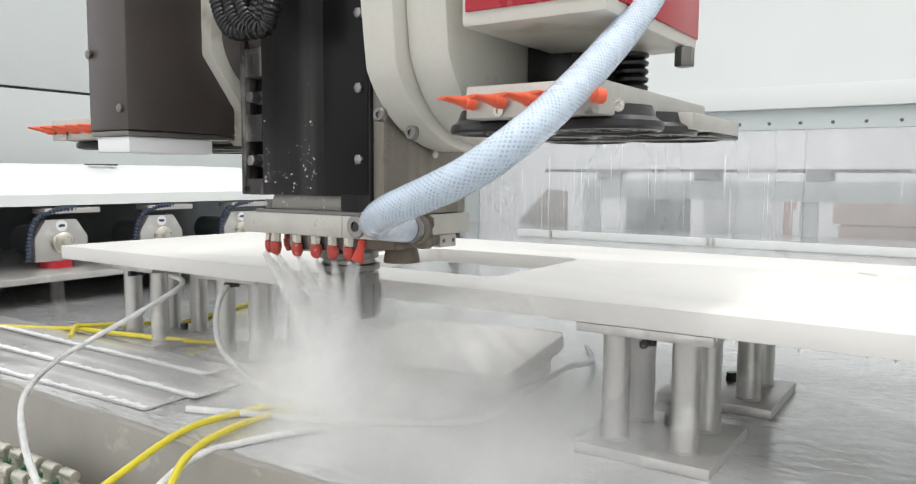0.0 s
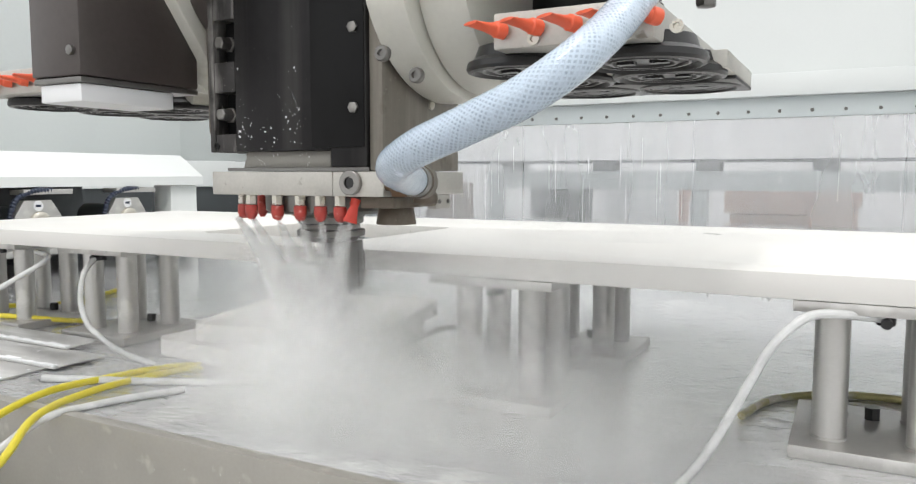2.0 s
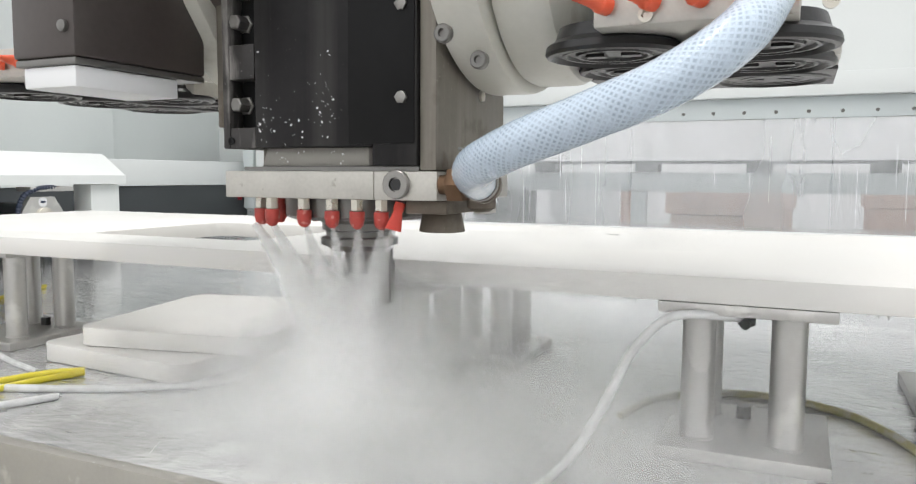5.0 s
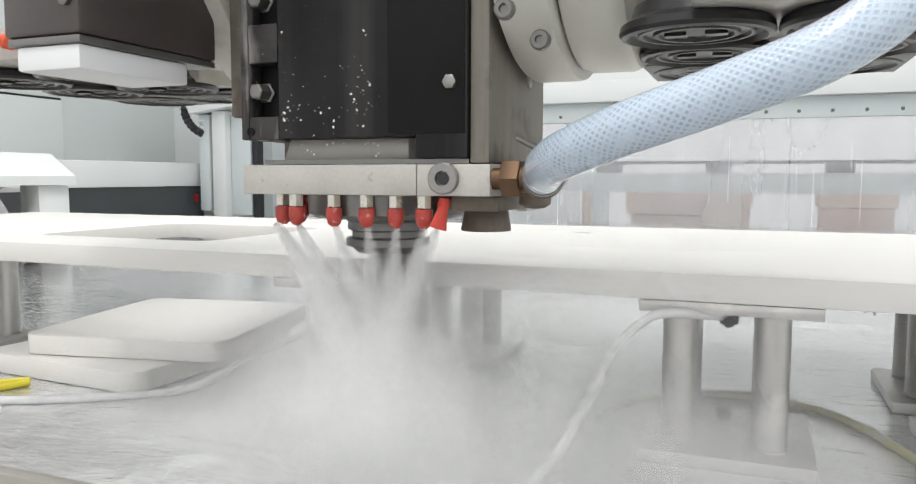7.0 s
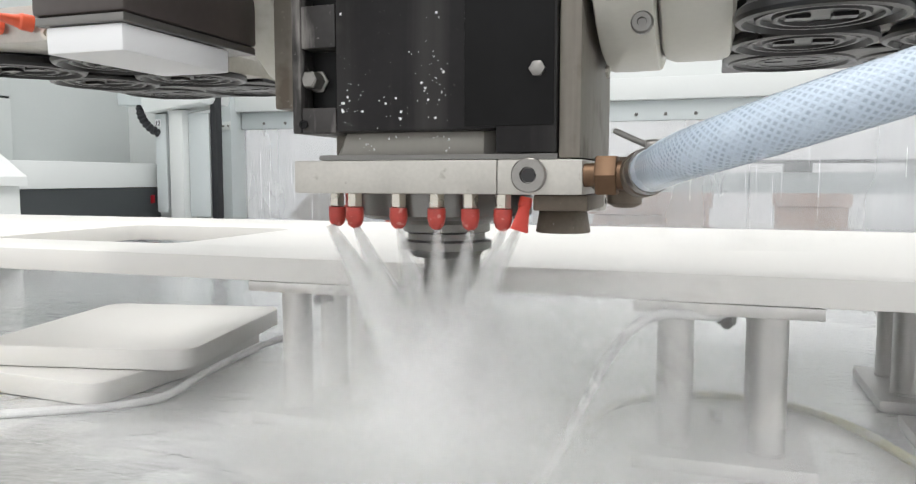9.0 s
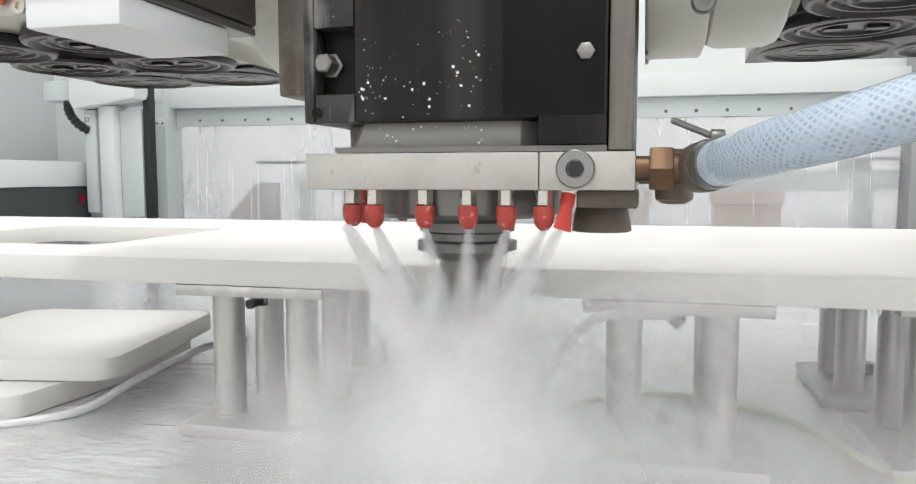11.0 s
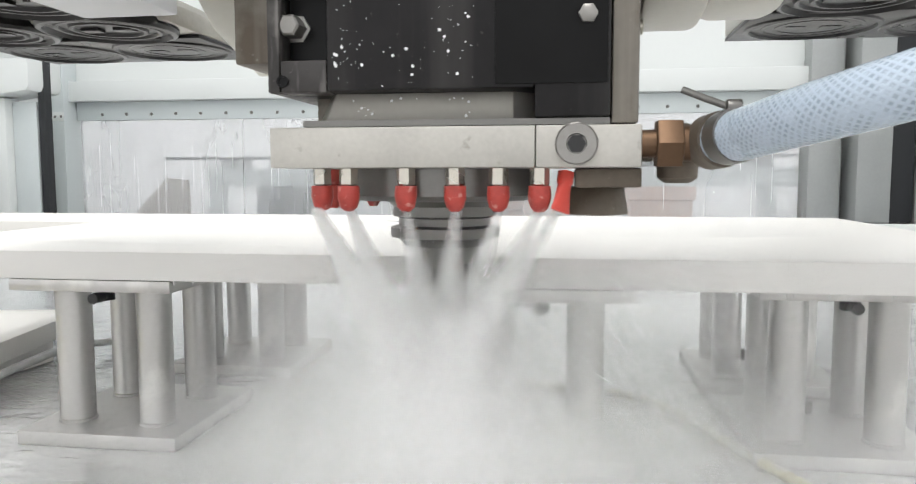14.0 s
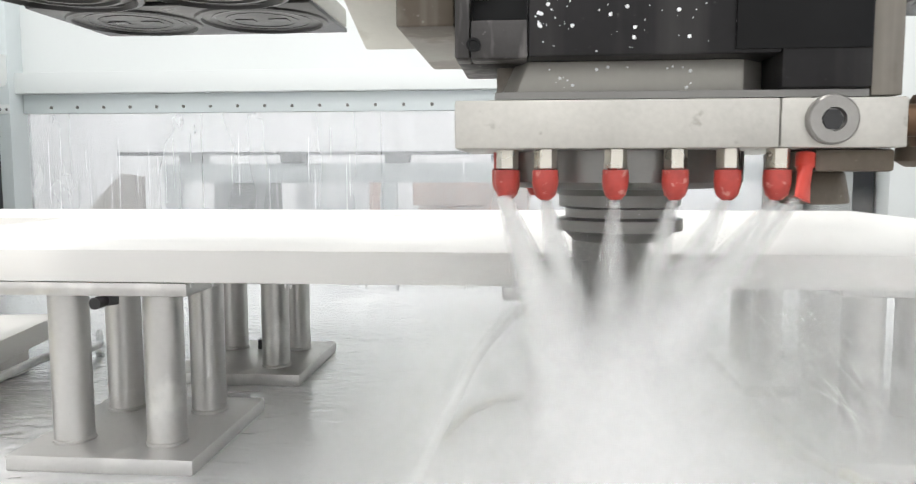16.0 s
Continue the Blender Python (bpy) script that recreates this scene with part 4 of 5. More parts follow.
part("hex_socket_shade", bm, RUBBER, head)

# nozzles
NOZZLES = [(-0.8645, 0), (-0.840, 0), (-0.796, 0), (-0.759, 0), (-0.727, 0), (-0.697, 0)]
for i, (x, dy) in enumerate(NOZZLES):
    y = -0.192 + (0.012 if i == 0 else 0)
    bm = B()
    lathe(bm, hp(x, y, 0), [(0.0072, 0.1173), (0.0072, 0.1055), (0.0060, 0.1045)], "z", 6)
    noz = part("nozzle_fitting", bm, NICKEL, head)
    bm = B()
    lathe(bm, hp(x, y, 0), [(0.0082, 0.1043), (0.0084, 0.096), (0.0080, 0.0935), (0.0066, 0.0885), (0.0035, 0.0855)], "z", 20)
    part("nozzle_tip", bm, REDTIP, noz, "red plastic nozzle tip")


def fan_nozzle(parent, m, s=1.0, mat=None):
    """A round body that flattens into a fan, pointing along -y."""
    bm = B()
    loops = []
    for d, w, h in ((0.0, 0.009, 0.009), (-0.012, 0.009, 0.009), (-0.014, 0.0075, 0.0075), (-0.022, 0.009, 0.0055), (-0.045, 0.0135, 0.0018)):
        loops.append([bm.verts.new(m @ Vector((s * w * math.cos(2 * math.pi * k / 16), s * d, s * h * math.sin(2 * math.pi * k / 16)))) for k in range(16)])
    for a, b in zip(loops, loops[1:]):
        for k in range(16):
            bm.faces.new((a[k], a[(k + 1) % 16], b[(k + 1) % 16], b[k]))
    bm.faces.new(loops[0])
    bm.faces.new(list(reversed(loops[-1])))
    return part("fan_nozzle", bm, mat or ORANGE, parent, "orange plastic fan nozzle" if mat is None else "red plastic fan nozzle")


fan_nozzle(head, Matrix.Translation(hp(-0.678, -0.185, 0.114)) @ Euler((radians(72), 0, radians(-25))).to_matrix().to_4x4() @ Matrix.Rotation(radians(65), 4, "Y"), 0.66, REDFAN)
for x, y in ((-0.868, -0.14), (-0.845, -0.10)):
    bm = B()
    lathe(bm, hp(x, y, 0), [(0.007, 0.117), (0.007, 0.105), (0.0084, 0.1045), (0.0078, 0.093), (0.0035, 0.0855)], "z", 12)
    part("rear_nozzle", bm, REDTIP, head)

# spindle nose, chuck and cutter
bm = B()
lathe(bm, hp(-0.782, -0.098, 0), [(0.088, 0.1172), (0.088, 0.096), (0.082, 0.092), (0.05, 0.0905), (0.045, 0.086), (0.045, 0.078), (0.040, 0.076), (0.040, 0.070), (0.047, 0.068), (0.047, 0.060), (0.040, 0.058), (0.034, 0.052)], "z", 40)
part("spindle_nose", bm, TOOL, head)
bm = B()
lathe(bm, hp(-0.785, -0.07, 0), [(0.030, 0.0518), (0.030, -0.016), (0.028, -0.018)], "z", 32)
for k in range(8):
    a = math.pi * 2 * k / 8
    box(bm, -0.785 + 0.763 + 0.029 * math.cos(a) - 0.003, -0.785 + 0.763 + 0.029 * math.cos(a) + 0.003, 0.03 + 0.029 * math.sin(a) - 0.003, 0.03 + 0.029 * math.sin(a) + 0.003, -0.015, 0.035)
part("cutter", bm, TOOL, head, "grey segmented milling cutter")

# valve body and hose connection
bm = hb(-0.672, -0.624, -0.185, -0.08, 0.103, 0.117, 0.002)
part("valve_body", bm, GRIMEBRASS, head, "grimed brown valve body")
bm = B()
cyl(bm, hp(-0.655, -0.13, 0.092), 0.026, 0.022, "z", 0.022, 20, 0.002)
part("valve_cap", bm, GRIMEBRASS, head)
sensor = part("sensor", hb(-0.6405, -0.6275, -0.075, -0.035, 0.0985, 0.117, 0.0015), ALU, head, "small pale sensor block with two screws")
for y in (-0.067, -0.043):
    bm = B()
    lathe(bm, hp(-0.6273, y, 0.108), [(0.0032, 0.0), (0.0032, 0.0012), (0.0016, 0.0012), (0.0014, 0.0004)], "x", 12)
    part("screw", bm, TOOL, sensor)
bm = B()
cyl(bm, hp(-0.615, -0.193, 0.134), 0.010, 0.022, "x", seg=20)
cyl(bm, hp(-0.607, -0.193, 0.134), 0.0185, 0.018, "x", seg=6, bevel=0.0015)
cyl(bm, hp(-0.588, -0.195, 0.134), 0.0125, 0.026, "x", seg=20)
part("hose_coupling", bm, BRASS, head, "tarnished brass hose coupling")
HOSE = [(-0.577, -0.202, 0.135), (-0.565, -0.244, 0.1385), (-0.547, -0.299, 0.145), (-0.520, -0.347, 0.153), (-0.474, -0.381, 0.167), (-0.423, -0.395, 0.183), (-0.369, -0.402, 0.203), (-0.330, -0.385, 0.232), (-0.314, -0.33, 0.270), (-0.303, -0.25, 0.325), (-0.294, -0.17, 0.388), (-0.29, -0.10, 0.46), (-0.29, -0.05, 0.56)]
bm = B()
tube(bm, [hp(*p) for p in HOSE], 0.0168, 28, 14, u_turns=20.0, v_length=0.0053)
water_hose = part("water_hose", bm, BRAID, head, "pale blue braided water hose")
bm = B()
tube(bm, [hp(-0.5725, -0.218, 0.1365), hp(-0.568, -0.234, 0.138)], 0.0182, 24, 2)
part("hose_clamp", bm, TOOL, water_hose)
bm = B()
tube(bm, [hp(-0.5785, -0.196, 0.1347), hp(-0.5735, -0.2135, 0.1362)], 0.0192, 24, 2)
part("hose_nut", bm, GRIMEBRASS, water_hose, "grimed brown hose nut")
bm = B()
lathe(bm, hp(-0.596, -0.158, 0), [(0.008, 0.150), (0.0135, 0.146), (0.0145, 0.136), (0.012, 0.132), (0.012, 0.124), (0.015, 0.120), (0.015, 0.110), (0.009, 0.106)], "z", 20)
cyl(bm, hp(-0.611, -0.158, 0.130), 0.008, 0.026, "x", seg=14)
part("shut_off_knob", bm, GRIMEBRASS, head, "grimed brown shut-off valve")
bm = B()
tube(bm, [hp(-0.600, -0.205, 0.170), hp(-0.585, -0.212, 0.163), hp(-0.572, -0.218, 0.157)], 0.0025, 10, 3)
cyl(bm, hp(-0.569, -0.220, 0.156), 0.006, 0.010, "x", seg=14, bevel=0.001)
part("clamp_screw", bm, TOOL, water_hose)

# the cream swivel housing
bm = B()
arc = []
cy, cz, r = -0.08, 0.40, 0.165
for i in range(25):
    a = radians(205 + i * (130 / 24))
    arc.append((cy + 0.1 + r * 1.1 * math.cos(a), cz + r * math.sin(a)))
prism(bm, arc + [(0.30, 0.42), (0.30, 0.95), (-0.16, 0.95), (-0.16, 0.45)], -0.6215 + 0.763, -0.572 + 0.763, "x", 0.004)
housing = part("swivel_flange", bm, CREAM, head, "cream enamelled cast swivel flange")
bm = B()
arc = []
for i in range(25):
    a = radians(200 + i * (140 / 24))
    arc.append((cy + 0.1 + 0.15 * 1.05 * math.cos(a), cz + 0.158 * math.sin(a)))
prism(bm, arc + [(0.30, 0.42), (0.30, 0.95), (-0.14, 0.95), (-0.14, 0.45)], -0.5715 + 0.763, -0.508 + 0.763, "x", 0.012)
part("swivel_body", bm, CREAM, head, "cream enamelled casting")
for x, y, z in ((-0.602, -0.240, 0.276), (-0.580, -0.205, 0.255), (-0.60, -0.262, 0.43)):
    bm = B()
    lathe(bm, hp(x, y, z), [(0.009, 0.004), (0.009, -0.002), (0.0075, -0.004), (0.004, -0.004), (0.0035, -0.001), (0.0005, -0.001)], "y", 18)
    part("socket_screw", bm, TOOL, housing)
bm = hb(-0.470, -0.300, -0.262, 0.03, 0.362, 0.95, 0.006)
motor = part("motor_housing", bm, CREAM, head, "cream motor housing with red covers")
part("red_cover", hb(-0.462, -0.308, -0.2655, -0.2625, 0.378, 0.90, 0.001), RED, motor, "glossy red cover plate")
part("red_cover", hb(-0.2995, -0.2965, -0.235, 0.022, 0.376, 0.90, 0.001), RED, motor, "glossy red cover plate")
bm = hb(-0.507, -0.36, -0.10, 0.20, 0.40, 0.95, 0.006)
part("carriage", bm, CREAM, head)
bm = B()
cyl(bm, hp(-0.462, 0.02, 0.345), 0.075, 0.11, "z", seg=40, bevel=0.008)
part("lift_cylinder", bm, RUBBER, head, "black lifting cylinder")
bm = B()
fold = []
for k in range(7):
    fold += [(0.021, 0.294 + k * 0.0105), (0.0215, 0.298 + k * 0.0105), (0.016, 0.3015 + k * 0.0105)]
lathe(bm, hp(-0.375, 0.0, 0), fold, "z", 28)
part("bellows", bm, RUBBER, head, "black rubber bellows")
bm = B()
cyl(bm, hp(-0.30, -0.02, 0.349), 0.012, 0.024, "z", seg=6, bevel=0.002)
part("hex_bolt", bm, TOOL, head)

# the left side of the head
bm = B()
arc = [(0.02, 0.62), (-0.12, 0.62), (-0.12, 0.38), (-0.06, 0.30), (0.02, 0.245), (0.12, 0.215), (0.14, 0.235), (0.08, 0.27), (0.045, 0.32), (0.02, 0.40)]
prism(bm, arc, -1.0 + 0.763, -0.942 + 0.763, "x", 0.004)
part("swivel_arm", bm, CREAM, head, "cream curved cast arm")
box_m = part("motor_box", hb(-1.055, -0.962, -0.345, -0.16, 0.262, 0.95, 0.004), DARKBOX, head, "dark brown enamelled motor box")
part("box_seam", hb(-1.053, -0.964, -0.343, -0.16, 0.2545, 0.2615, 0.001), TOOL, head)
part("box_foot", hb(-1.045, -0.968, -0.340, -0.20, 0.232, 0.254, 0.002), HALLWHITE, head, "white plastic foot block")
for p in ((-0.975, -0.3455, 0.292), (-1.047, -0.3455, 0.37)):
    bm = B()
    lathe(bm, hp(*p), [(0.006, 0.0), (0.006, -0.004), (0.003, -0.005)], "y", 12)
    part("screw", bm, TOOL, box_m)
bm = B()
cyl(bm, hp(-0.90, -0.10, 0.42), 0.10, 0.10, "x", seg=40, bevel=0.005)
part("drive_cover", bm, DARKBOX, head)
for k, off in enumerate((0.0, 0.022, 0.044)):
    bm = B()
    tube(bm, [hp(-0.865 + off, -0.27, 0.62), hp(-0.86 + off, -0.275, 0.46), hp(-0.82 + off, -0.28, 0.392), hp(-0.775 + off * 0.6, -0.275, 0.42), hp(-0.765 + off * 0.6, -0.27, 0.62)], 0.011, 12, 40, 0.0012, 0.0035)
    part("corrugated_hose", bm, RUBBER, head, "black corrugated cable hose")


def lifter(x0, y0, rows, z, nozzle_x, count):
    """A vacuum lifter plate with two columns of round rubber cups below it."""
    R, step = 0.062, 0.116
    y1 = y0 + 2 * R + step * (rows - 1)
    fr = part("lifter_frame", hb(nozzle_x - 0.012, x0 + 0.215, y0 - 0.02, y1 - 0.03, z + 0.012, z + 0.046, 0.002), ALU, head, "aluminium vacuum lifter frame")
    part("cup_plate", hb(x0 - 0.004, x0 + 4 * R + 0.002, y0 + 0.16, y1 + 0.008, z + 0.006, z + 0.0255, 0.002), ALU, fr)
    part("rubber_sheet", hb(x0 - 0.004, x0 + 4 * R + 0.002, y1 - 2 * R - 0.006, y1 + 0.0085, z + 0.0018, z + 0.0058, 0.001), RUBBER, fr, "black rubber sheet")
    for i in range(2):
        for j in range(rows):
            bm = B()
            c = hp(x0 + R + i * 2 * R, y0 + R + j * step, 0)
            lathe(bm, c, [(R * 0.80, z + 0.0255), (R * 0.86, z + 0.014), (R * 0.98, z + 0.009), (R, z + 0.003), (R * 0.97, z), (R * 0.90, z - 0.001), (R * 0.86, z + 0.004), (R * 0.76, z + 0.004), (R * 0.74, z + 0.0012), (R * 0.69, z + 0.0012), (R * 0.67, z + 0.004), (R * 0.56, z + 0.004), (R * 0.54, z + 0.0012), (R * 0.49, z + 0.0012), (R * 0.47, z + 0.004), (R * 0.12, z + 0.004)], "z", 40)
            box(bm, c[0] - R * 0.4, c[0] - R * 0.12, c[1] - 0.006, c[1] + 0.006, z + 0.001, z + 0.0045)
            box(bm, c[0] + R * 0.12, c[0] + R * 0.4, c[1] - 0.006, c[1] + 0.006, z + 0.001, z + 0.0045)
            part("suction_cup", bm, RUBBER, fr, "black rubber suction cup")
    for k in range(count):
        m = Matrix.Translation(hp(nozzle_x + k * 0.036, y0 - 0.022, z + 0.028)) @ Euler((radians(-6), 0, radians(-30))).to_matrix().to_4x4()
        fan_nozzle(fr, m, 0.85)
    for k in (0, 1):
        bm = B()
        lathe(bm, hp(nozzle_x + 0.03 + k * 0.13, y0 - 0.0205, z + 0.019), [(0.006, 0.0), (0.006, -0.003), (0.003, -0.003), (0.0025, -0.001)], "y", 14)
        part("socket_screw", bm, NICKEL, fr)
    return fr


lifter(-0.512, -0.262, 3, 0.250, -0.437, 5)
lifter(-1.285, -0.262, 3, 0.244, -1.262, 5)

# ---- water ----


def streaks(name, centres, ways, lengths, widths, label):
    """Thousands of short thin drops in one mesh."""
    n = len(centres)
    ways = ways / np.linalg.norm(ways, axis=1)[:, None]
    ref = np.where(np.abs(ways[:, 2:3]) > 0.9, np.array([[1.0, 0, 0]]), np.array([[0, 0, 1.0]]))
    a = np.cross(ways, ref)
    a /= np.linalg.norm(a, axis=1)[:, None]
    b = np.cross(ways, a)
    L, W = lengths[:, None] / 2, widths[:, None] / 2
    v = np.stack([centres - ways * L, centres + a * W, centres - a * W * 0.5 + b * W * 0.87, centres - a * W * 0.5 - b * W * 0.87, centres + ways * L], 1).reshape(-1, 3)
    base = np.arange(n)[:, None] * 5
    tri = np.array([[0, 2, 1], [0, 3, 2], [0, 1, 3], [4, 1, 2], [4, 2, 3], [4, 3, 1]])
    f = (base[:, :, None] + tri[None]).reshape(-1, 3)
    data = bpy.data.meshes.new(name)
    data.from_pydata(v.tolist(), [], f.tolist())
    data.materials.append(SPRAY)
    ob = new(name, data)
    return tagged(ob, label, "water", kind="stuff")


rng = np.random.default_rng(7)


AIM = []
for x in [q[0] for q in NOZZLES] + [-0.684, -0.868]:
    AIM.append((Vector(hp(x, -0.190, 0.0865)), Vector(hp(-0.785 + (0.55 if x < -0.785 else 0.35) * (x + 0.785), -0.135, -0.02))))


def jet_cloud():
    """Loose drops in the jets, and fast lines of water thrown out from the cutter."""
    P, D, L = [], [], []
    for start, goal in AIM:
        n = 220
        s = rng.uniform(0.0, 1.0, n) ** 0.8
        way = np.array(goal - start)
        P.append(np.array(start) + s[:, None] * 1.5 * way + rng.normal(0, 1, (n, 3)) * (0.002 + 0.011 * s[:, None]) * np.array([1, 1, 0.5]))
        D.append(np.repeat(way[None], n, 0) + rng.normal(0, 0.012, (n, 3)))
        L.append(rng.uniform(0.004, 0.012, n))
    n = 350
    a, up = rng.uniform(-2.2, 0.9, n), rng.uniform(-1.0, 0.05, n)
    way = np.stack([np.cos(a), np.sin(a) * 0.7, up], 1)
    reach = rng.uniform(0.05, 0.32, n) ** 1.0
    P.append(np.array([-0.022, 0.0, -0.01]) + way * reach[:, None] + np.stack([0 * a, 0 * a, -1.2 * reach ** 2], 1))
    D.append(way + np.stack([0 * a, 0 * a, -2.4 * reach], 1))
    L.append(rng.uniform(0.01, 0.045, n))
    # lines of water thrown out sideways and down under the slab's edge
    n = 800
    side = np.where(rng.uniform(0, 1, n) < 0.72, 1.0, -0.8)
    fall = rng.uniform(0.9, 2.2, n)
    way = np.stack([side, rng.uniform(-0.7, 0.5, n), -fall], 1)
    way /= np.linalg.norm(way, axis=1)[:, None]
    start = np.stack([-0.022 + side * rng.uniform(0.01, 0.16, n), rng.uniform(-0.03, 0.10, n), rng.uniform(-0.03, 0.03, n)], 1)
    reach = rng.uniform(0.0, 0.24, n)
    P.append(start + way * reach[:, None])
    D.append(way + rng.normal(0, 0.03, (n, 3)))
    L.append(rng.uniform(0.006, 0.04, n))
    P, D, L = np.concatenate(P), np.concatenate(D), np.concatenate(L)
    keep = P[:, 2] > -0.17
    return P[keep], D[keep], L[keep]


P, D, L = jet_cloud()
jets = streaks("water_drops", P, D, L, rng.uniform(0.00012, 0.00032, len(P)), "white water drops flying from the nozzles and the cutter")

FILMS = []
for start, goal in AIM:
    way = goal - start
    turn = way.to_track_quat("-Z", "Y").to_matrix().to_4x4()
    for k in (0.4, 0.6, 0.85, 1.1, 1.4):
        bm = B()
        length = way.length * 2.35
        lathe(bm, (0, 0, 0), [(0.0025 * k, 0.0), (0.008 * k, -0.2 * length), (0.021 * k, -0.55 * length), (0.040 * k, -length)][::-1], "z", 20)
        ob = solid("water_jet", bm, JETFILM if start.x < -0.06 else THINJET, "white jet of cooling water from a nozzle", "water", "water jets")
        FILMS.append((ob, Matrix.Translation(start) @ turn))
for i in range(5):
    bm = B()
    r0, r1 = 0.020 + 0.012 * i, 0.045 + 0.026 * i
    prof = []
    for j in range(13):
        f = j / 12
        prof.append((r0 + (r1 - r0) * f ** 1.3 + 0.004 * math.sin(j * 2.3 + i), -0.186 + (0.215 - 0.01 * i) * (1 - f)))
    lathe(bm, (0, 0, 0), prof[::-1], "z", 40)
    ob = solid("water_curtain", bm, CURTAIN, "falling curtain of white water under the cutter", "water", "water curtains", "stuff")
    FILMS.append((ob, Matrix.Translation((-0.022 + 0.01 * math.sin(i * 2.2), -0.005 + 0.008 * math.cos(i * 1.9), 0.0))))


# thin sheets of water thrown out to both sides under the slab
for i, (x, y, turn, lean, wide, long) in enumerate(((0.07, 0.0, 10, 30, 0.12, 0.22), (0.12, 0.05, -25, 40, 0.13, 0.22), (0.04, -0.03, 35, 18, 0.11, 0.20), (-0.10, 0.0, 0, -24, 0.10, 0.20), (0.17, 0.02, 15, 48, 0.12, 0.20), (0.08, -0.02, 18, 34, 0.12, 0.23), (0.10, 0.03, 5, 36, 0.13, 0.23), (0.13, -0.01, 22, 44, 0.12, 0.22), (0.05, 0.02, 12, 26, 0.11, 0.22), (-0.12, 0.03, 8, -30, 0.10, 0.20), (0.15, 0.06, 0, 40, 0.14, 0.22))):
    bm = B()
    rows = []
    for j in range(9):
        f = j / 8
        rows.append([bm.verts.new(((u / 10 - 0.5) * wide * (0.45 + 0.75 * f), 0.006 * math.sin(u * 1.1 + i) + 0.02 * f * f, -long * f)) for u in range(11)])
    for a, b in zip(rows, rows[1:]):
        for u in range(10):
            bm.faces.new((a[u], a[u + 1], b[u + 1], b[u]))
    ob = solid("water_sheet", bm, FAN, "thin sheet of water thrown out under the slab", "water", "water sheets", "stuff")
    FILMS.append((ob, Matrix.Translation((x - 0.022, y, 0.01)) @ Euler((0, radians(-lean), radians(turn))).to_matrix().to_4x4()))


def drops(name, centres, sizes, label):
    """A cloud of tiny drops in one mesh, each a small four-faced grain."""
    n = len(centres)
    corner = np.array([[1, 1, 1], [1, -1, -1], [-1, 1, -1], [-1, -1, 1]]) * 0.3535
    q = rng.normal(0, 1, (n, 4))
    q /= np.linalg.norm(q, axis=1)[:, None]
    w, x, y, z = q.T
    turn = np.stack([np.stack([1 - 2 * (y * y + z * z), 2 * (x * y - z * w), 2 * (x * z + y * w)], 1),
                     np.stack([2 * (x * y + z * w), 1 - 2 * (x * x + z * z), 2 * (y * z - x * w)], 1),
                     np.stack([2 * (x * z - y * w), 2 * (y * z + x * w), 1 - 2 * (x * x + y * y)], 1)], 1)
    v = centres[:, None] + np.einsum("nij,kj->nki", turn, corner) * sizes[:, None, None]
    tri = np.array([[0, 1, 2], [0, 3, 1], [0, 2, 3], [1, 3, 2]])
    f = (np.arange(n)[:, None, None] * 4 + tri[None]).reshape(-1)
    data = bpy.data.meshes.new(name)
    data.vertices.add(n * 4)
    data.vertices.foreach_set("co", v.astype(np.float32).ravel())
    data.loops.add(n * 12)
    data.loops.foreach_set("vertex_index", f.astype(np.int32))
    data.polygons.add(n * 4)
    data.polygons.foreach_set("loop_start", np.arange(0, n * 12, 3, dtype=np.int32))
    data.update(calc_edges=True)
    data.materials.append(SPRAY)
    return tagged(new(name, data), label, "water", kind="stuff")


def fall_cloud(n):
    s = rng.uniform(0, 1, n)
    p = np.stack([-0.022 + rng.normal(0, 1, n) * (0.035 + 0.055 * s), -0.01 + rng.normal(0, 1, n) * (0.03 + 0.05 * s), 0.06 - s * 0.245], 1)
    # folds: the curtain hangs in uneven strands
    p[:, 0] += 0.012 * np.sin(p[:, 0] * 140 + p[:, 1] * 60) * s
    return p


P = fall_cloud(7000)
fall = drops("water_droplets", P, rng.uniform(0.0004, 0.0007, len(P)), "white curtain of falling water and slurry under the cutter")


def mist_cloud(n):
    """Uneven puffs of mist, thickest over the bed below the cutter."""
    k = 90
    cx, cy = rng.normal(0.0, 0.15, k), rng.normal(0.0, 0.10, k)
    cz = -0.18 + np.abs(rng.normal(0, 0.085, k))
    r = rng.uniform(0.02, 0.07, k)
    i = rng.integers(0, k, n)
    p = np.stack([cx[i], cy[i], cz[i]], 1) + rng.normal(0, 1, (n, 3)) * r[i][:, None] * np.array([1.2, 1, 0.7])
    return p[(p[:, 2] > -0.187) & (p[:, 2] < 0.12) & (p[:, 1] > -0.36)]


P = mist_cloud(9000)
mist = drops("water_mist", P, rng.uniform(0.0003, 0.0006, len(P)), "white mist of fine water drops drifting round the cutter")


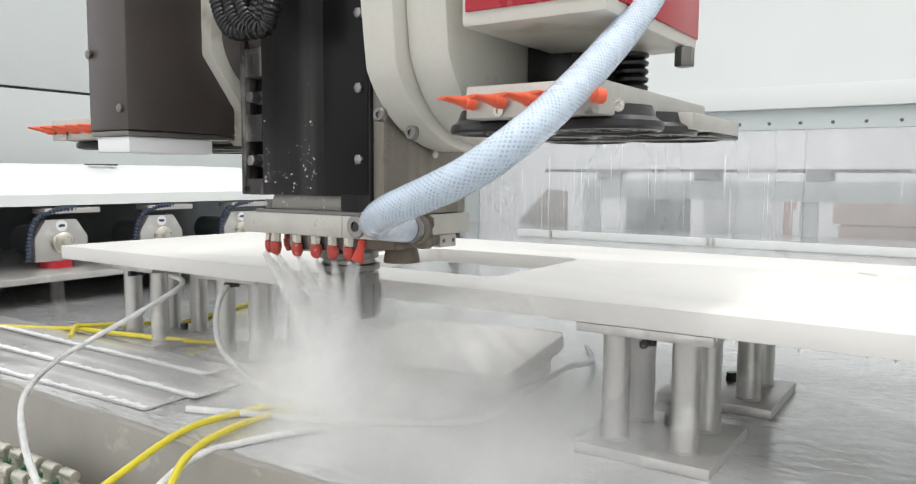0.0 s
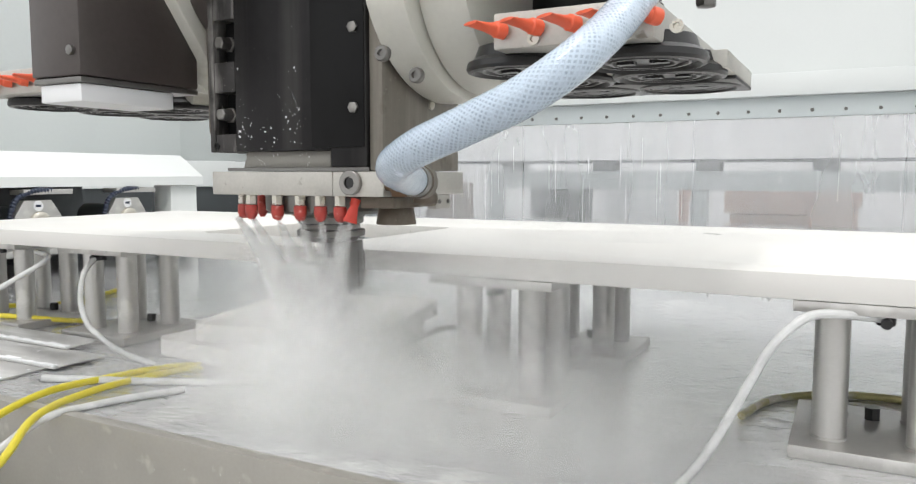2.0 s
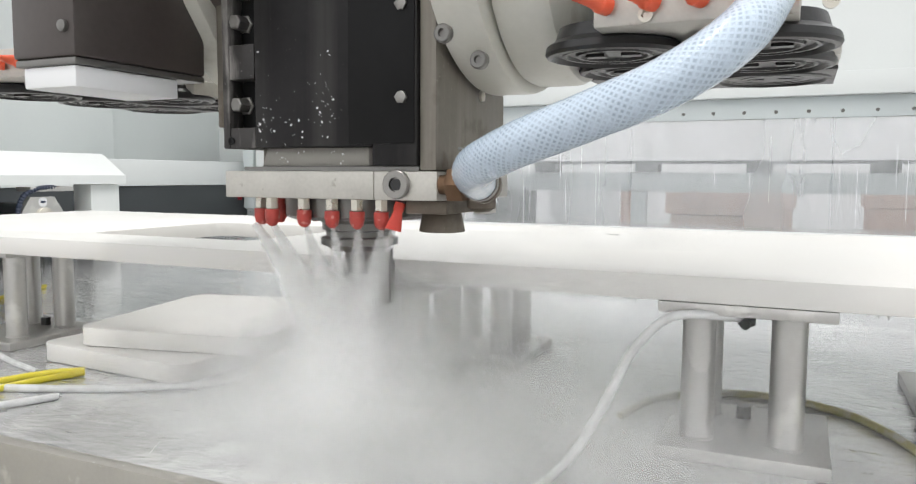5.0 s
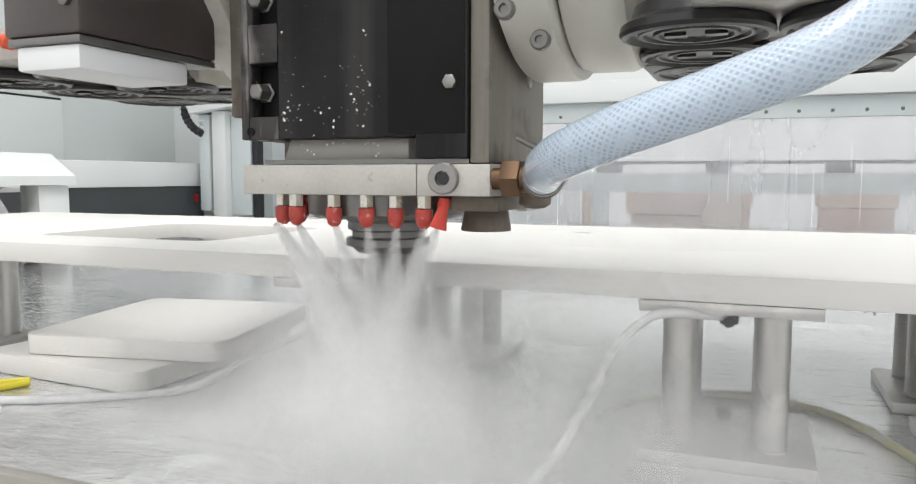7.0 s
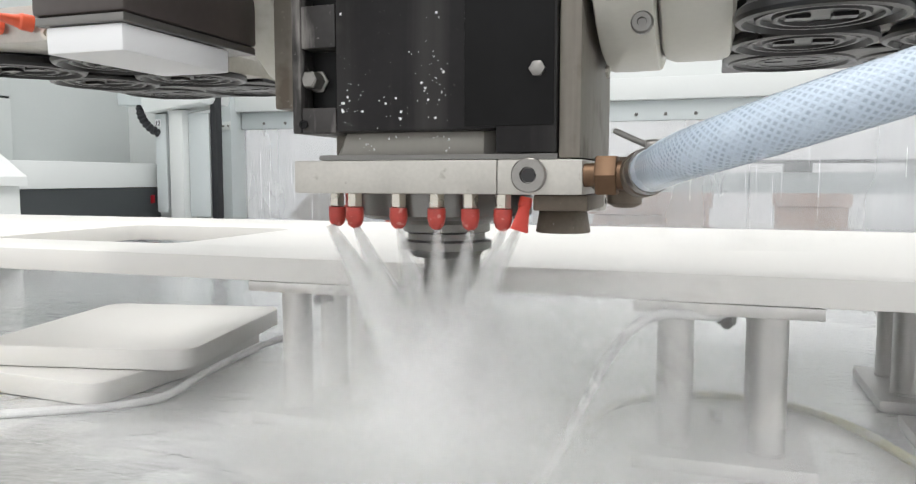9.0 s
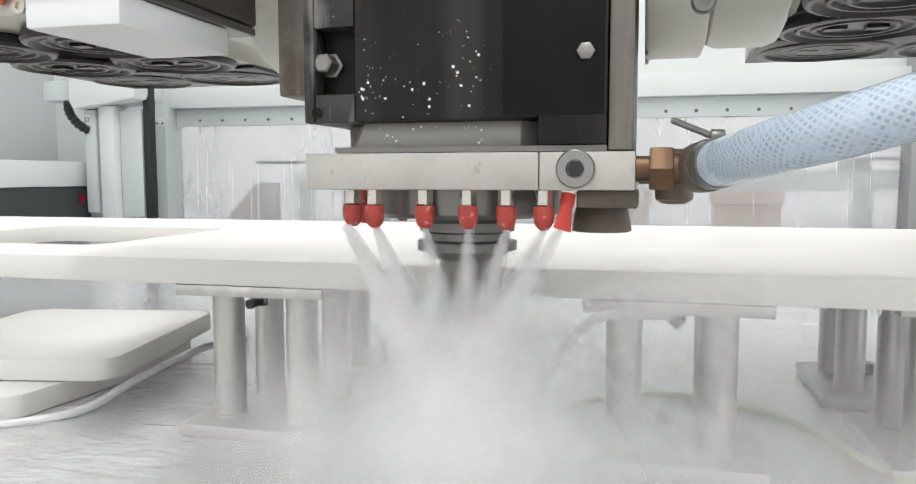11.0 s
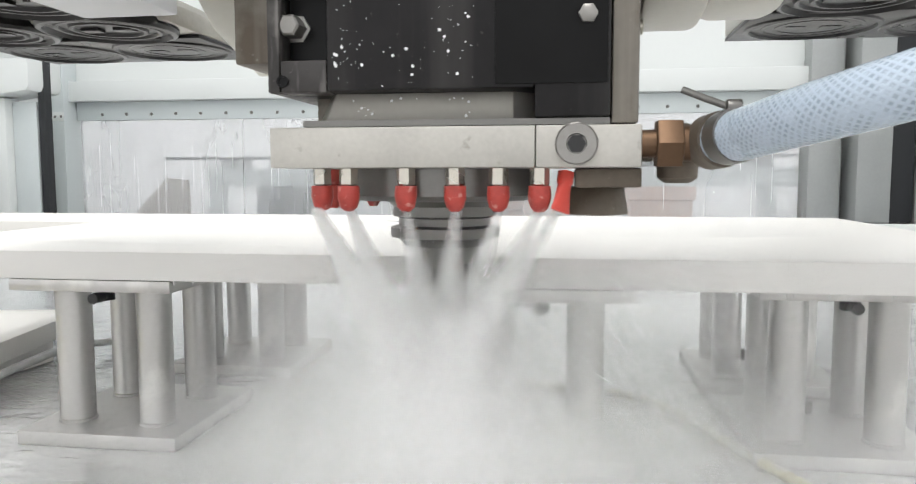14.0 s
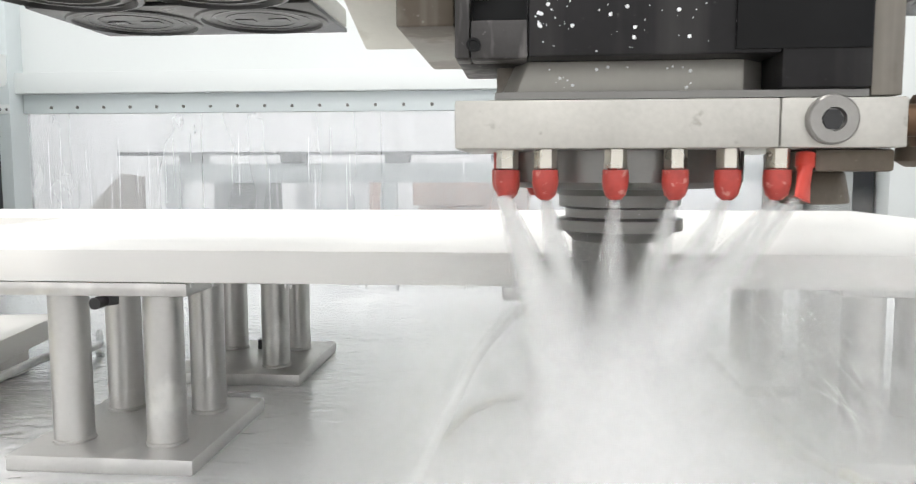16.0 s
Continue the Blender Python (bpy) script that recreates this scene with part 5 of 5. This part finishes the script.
def wisp(c, half, high, turn, seed, mat):
    """A curved, rippled veil of mist that stands over the bed and thins out to its rim."""
    bm = B()
    rows = []
    for j in range(13):
        f = j / 6 - 1
        row = []
        for u in range(17):
            g = u / 8 - 1
            y = 0.10 * half * (1 - g * g) * -1 + 0.05 * half * noise.noise(Vector((g * 1.6, f * 1.2, seed * 3.7))) + 0.12 * high * f
            row.append(bm.verts.new((g * half, y, f * high)))
        rows.append(row)
    for a, b in zip(rows, rows[1:]):
        for u in range(16):
            bm.faces.new((a[u], a[u + 1], b[u + 1], b[u]))
    ob = solid("mist_wisp", bm, mat, "thin white wisp of water mist over the bed", "mist", "mist wisps", "stuff")
    return ob, c, turn


WISPS = []
rnd2 = random.Random(21)
# close round the falling water
for i in range(20):
    k = i / 19
    high = 0.13 + 0.03 * rnd2.random()
    WISPS.append(wisp((-0.02 + 0.07 * rnd2.uniform(-1, 1), -0.10 + 0.20 * k, -0.19 + high * rnd2.uniform(0.55, 0.85)), 0.09 + 0.13 * rnd2.random(), high, rnd2.uniform(-5, 40), i, CORE))
# low over the bed
for i in range(24):
    k = i / 23
    high = 0.06 + 0.05 * rnd2.random()
    WISPS.append(wisp((0.10 + 0.30 * rnd2.uniform(-1, 1), -0.15 + 0.40 * k, -0.19 + high * rnd2.uniform(0.4, 0.8)), 0.20 + 0.22 * rnd2.random(), high, rnd2.uniform(-5, 40), 30 + i, VEIL))
# along the slab's edge on both sides of the cutter
for i, (x, y, z, half, high) in enumerate(((0.16, -0.01, 0.01, 0.17, 0.06), (0.26, -0.02, -0.03, 0.24, 0.09), (0.10, -0.03, 0.0, 0.14, 0.08), (-0.16, -0.01, -0.01, 0.15, 0.07), (-0.05, -0.02, -0.05, 0.30, 0.12), (0.22, 0.30, 0.05, 0.24, 0.04), (0.34, 0.05, -0.08, 0.22, 0.10), (0.13, -0.04, -0.02, 0.20, 0.07), (0.22, -0.03, 0.0, 0.20, 0.06), (-0.12, -0.03, -0.04, 0.20, 0.10), (0.05, -0.05, -0.02, 0.28, 0.10))):
    WISPS.append(wisp((x, y + 0.1, z), half, high, 10, 60 + i, HAZE))


def motions():
    walk(head, [(t, pose(x, -0.1, UP)) for t, x in HEAD_X])
    for water in (jets, fall, mist):
        walk(water, [(t, pose(x, -0.1, UP)) for t, x in HEAD_X])
    for ob, m in FILMS:
        walk(ob, [(t, pose(x, -0.1, UP) @ m) for t, x in HEAD_X])
    for i, (ob, c, turn) in enumerate(WISPS):
        walk(ob, [(t, pose(x + c[0] + 0.016 * math.sin(1.1 * t + i), -0.1 + c[1] + 0.008 * math.cos(0.9 * t + 2 * i), UP + c[2] + 0.006 * math.sin(1.7 * t + i), 0, 0, turn + 5 * math.sin(0.8 * t + i))) for t, x in HEAD_X])


motions()
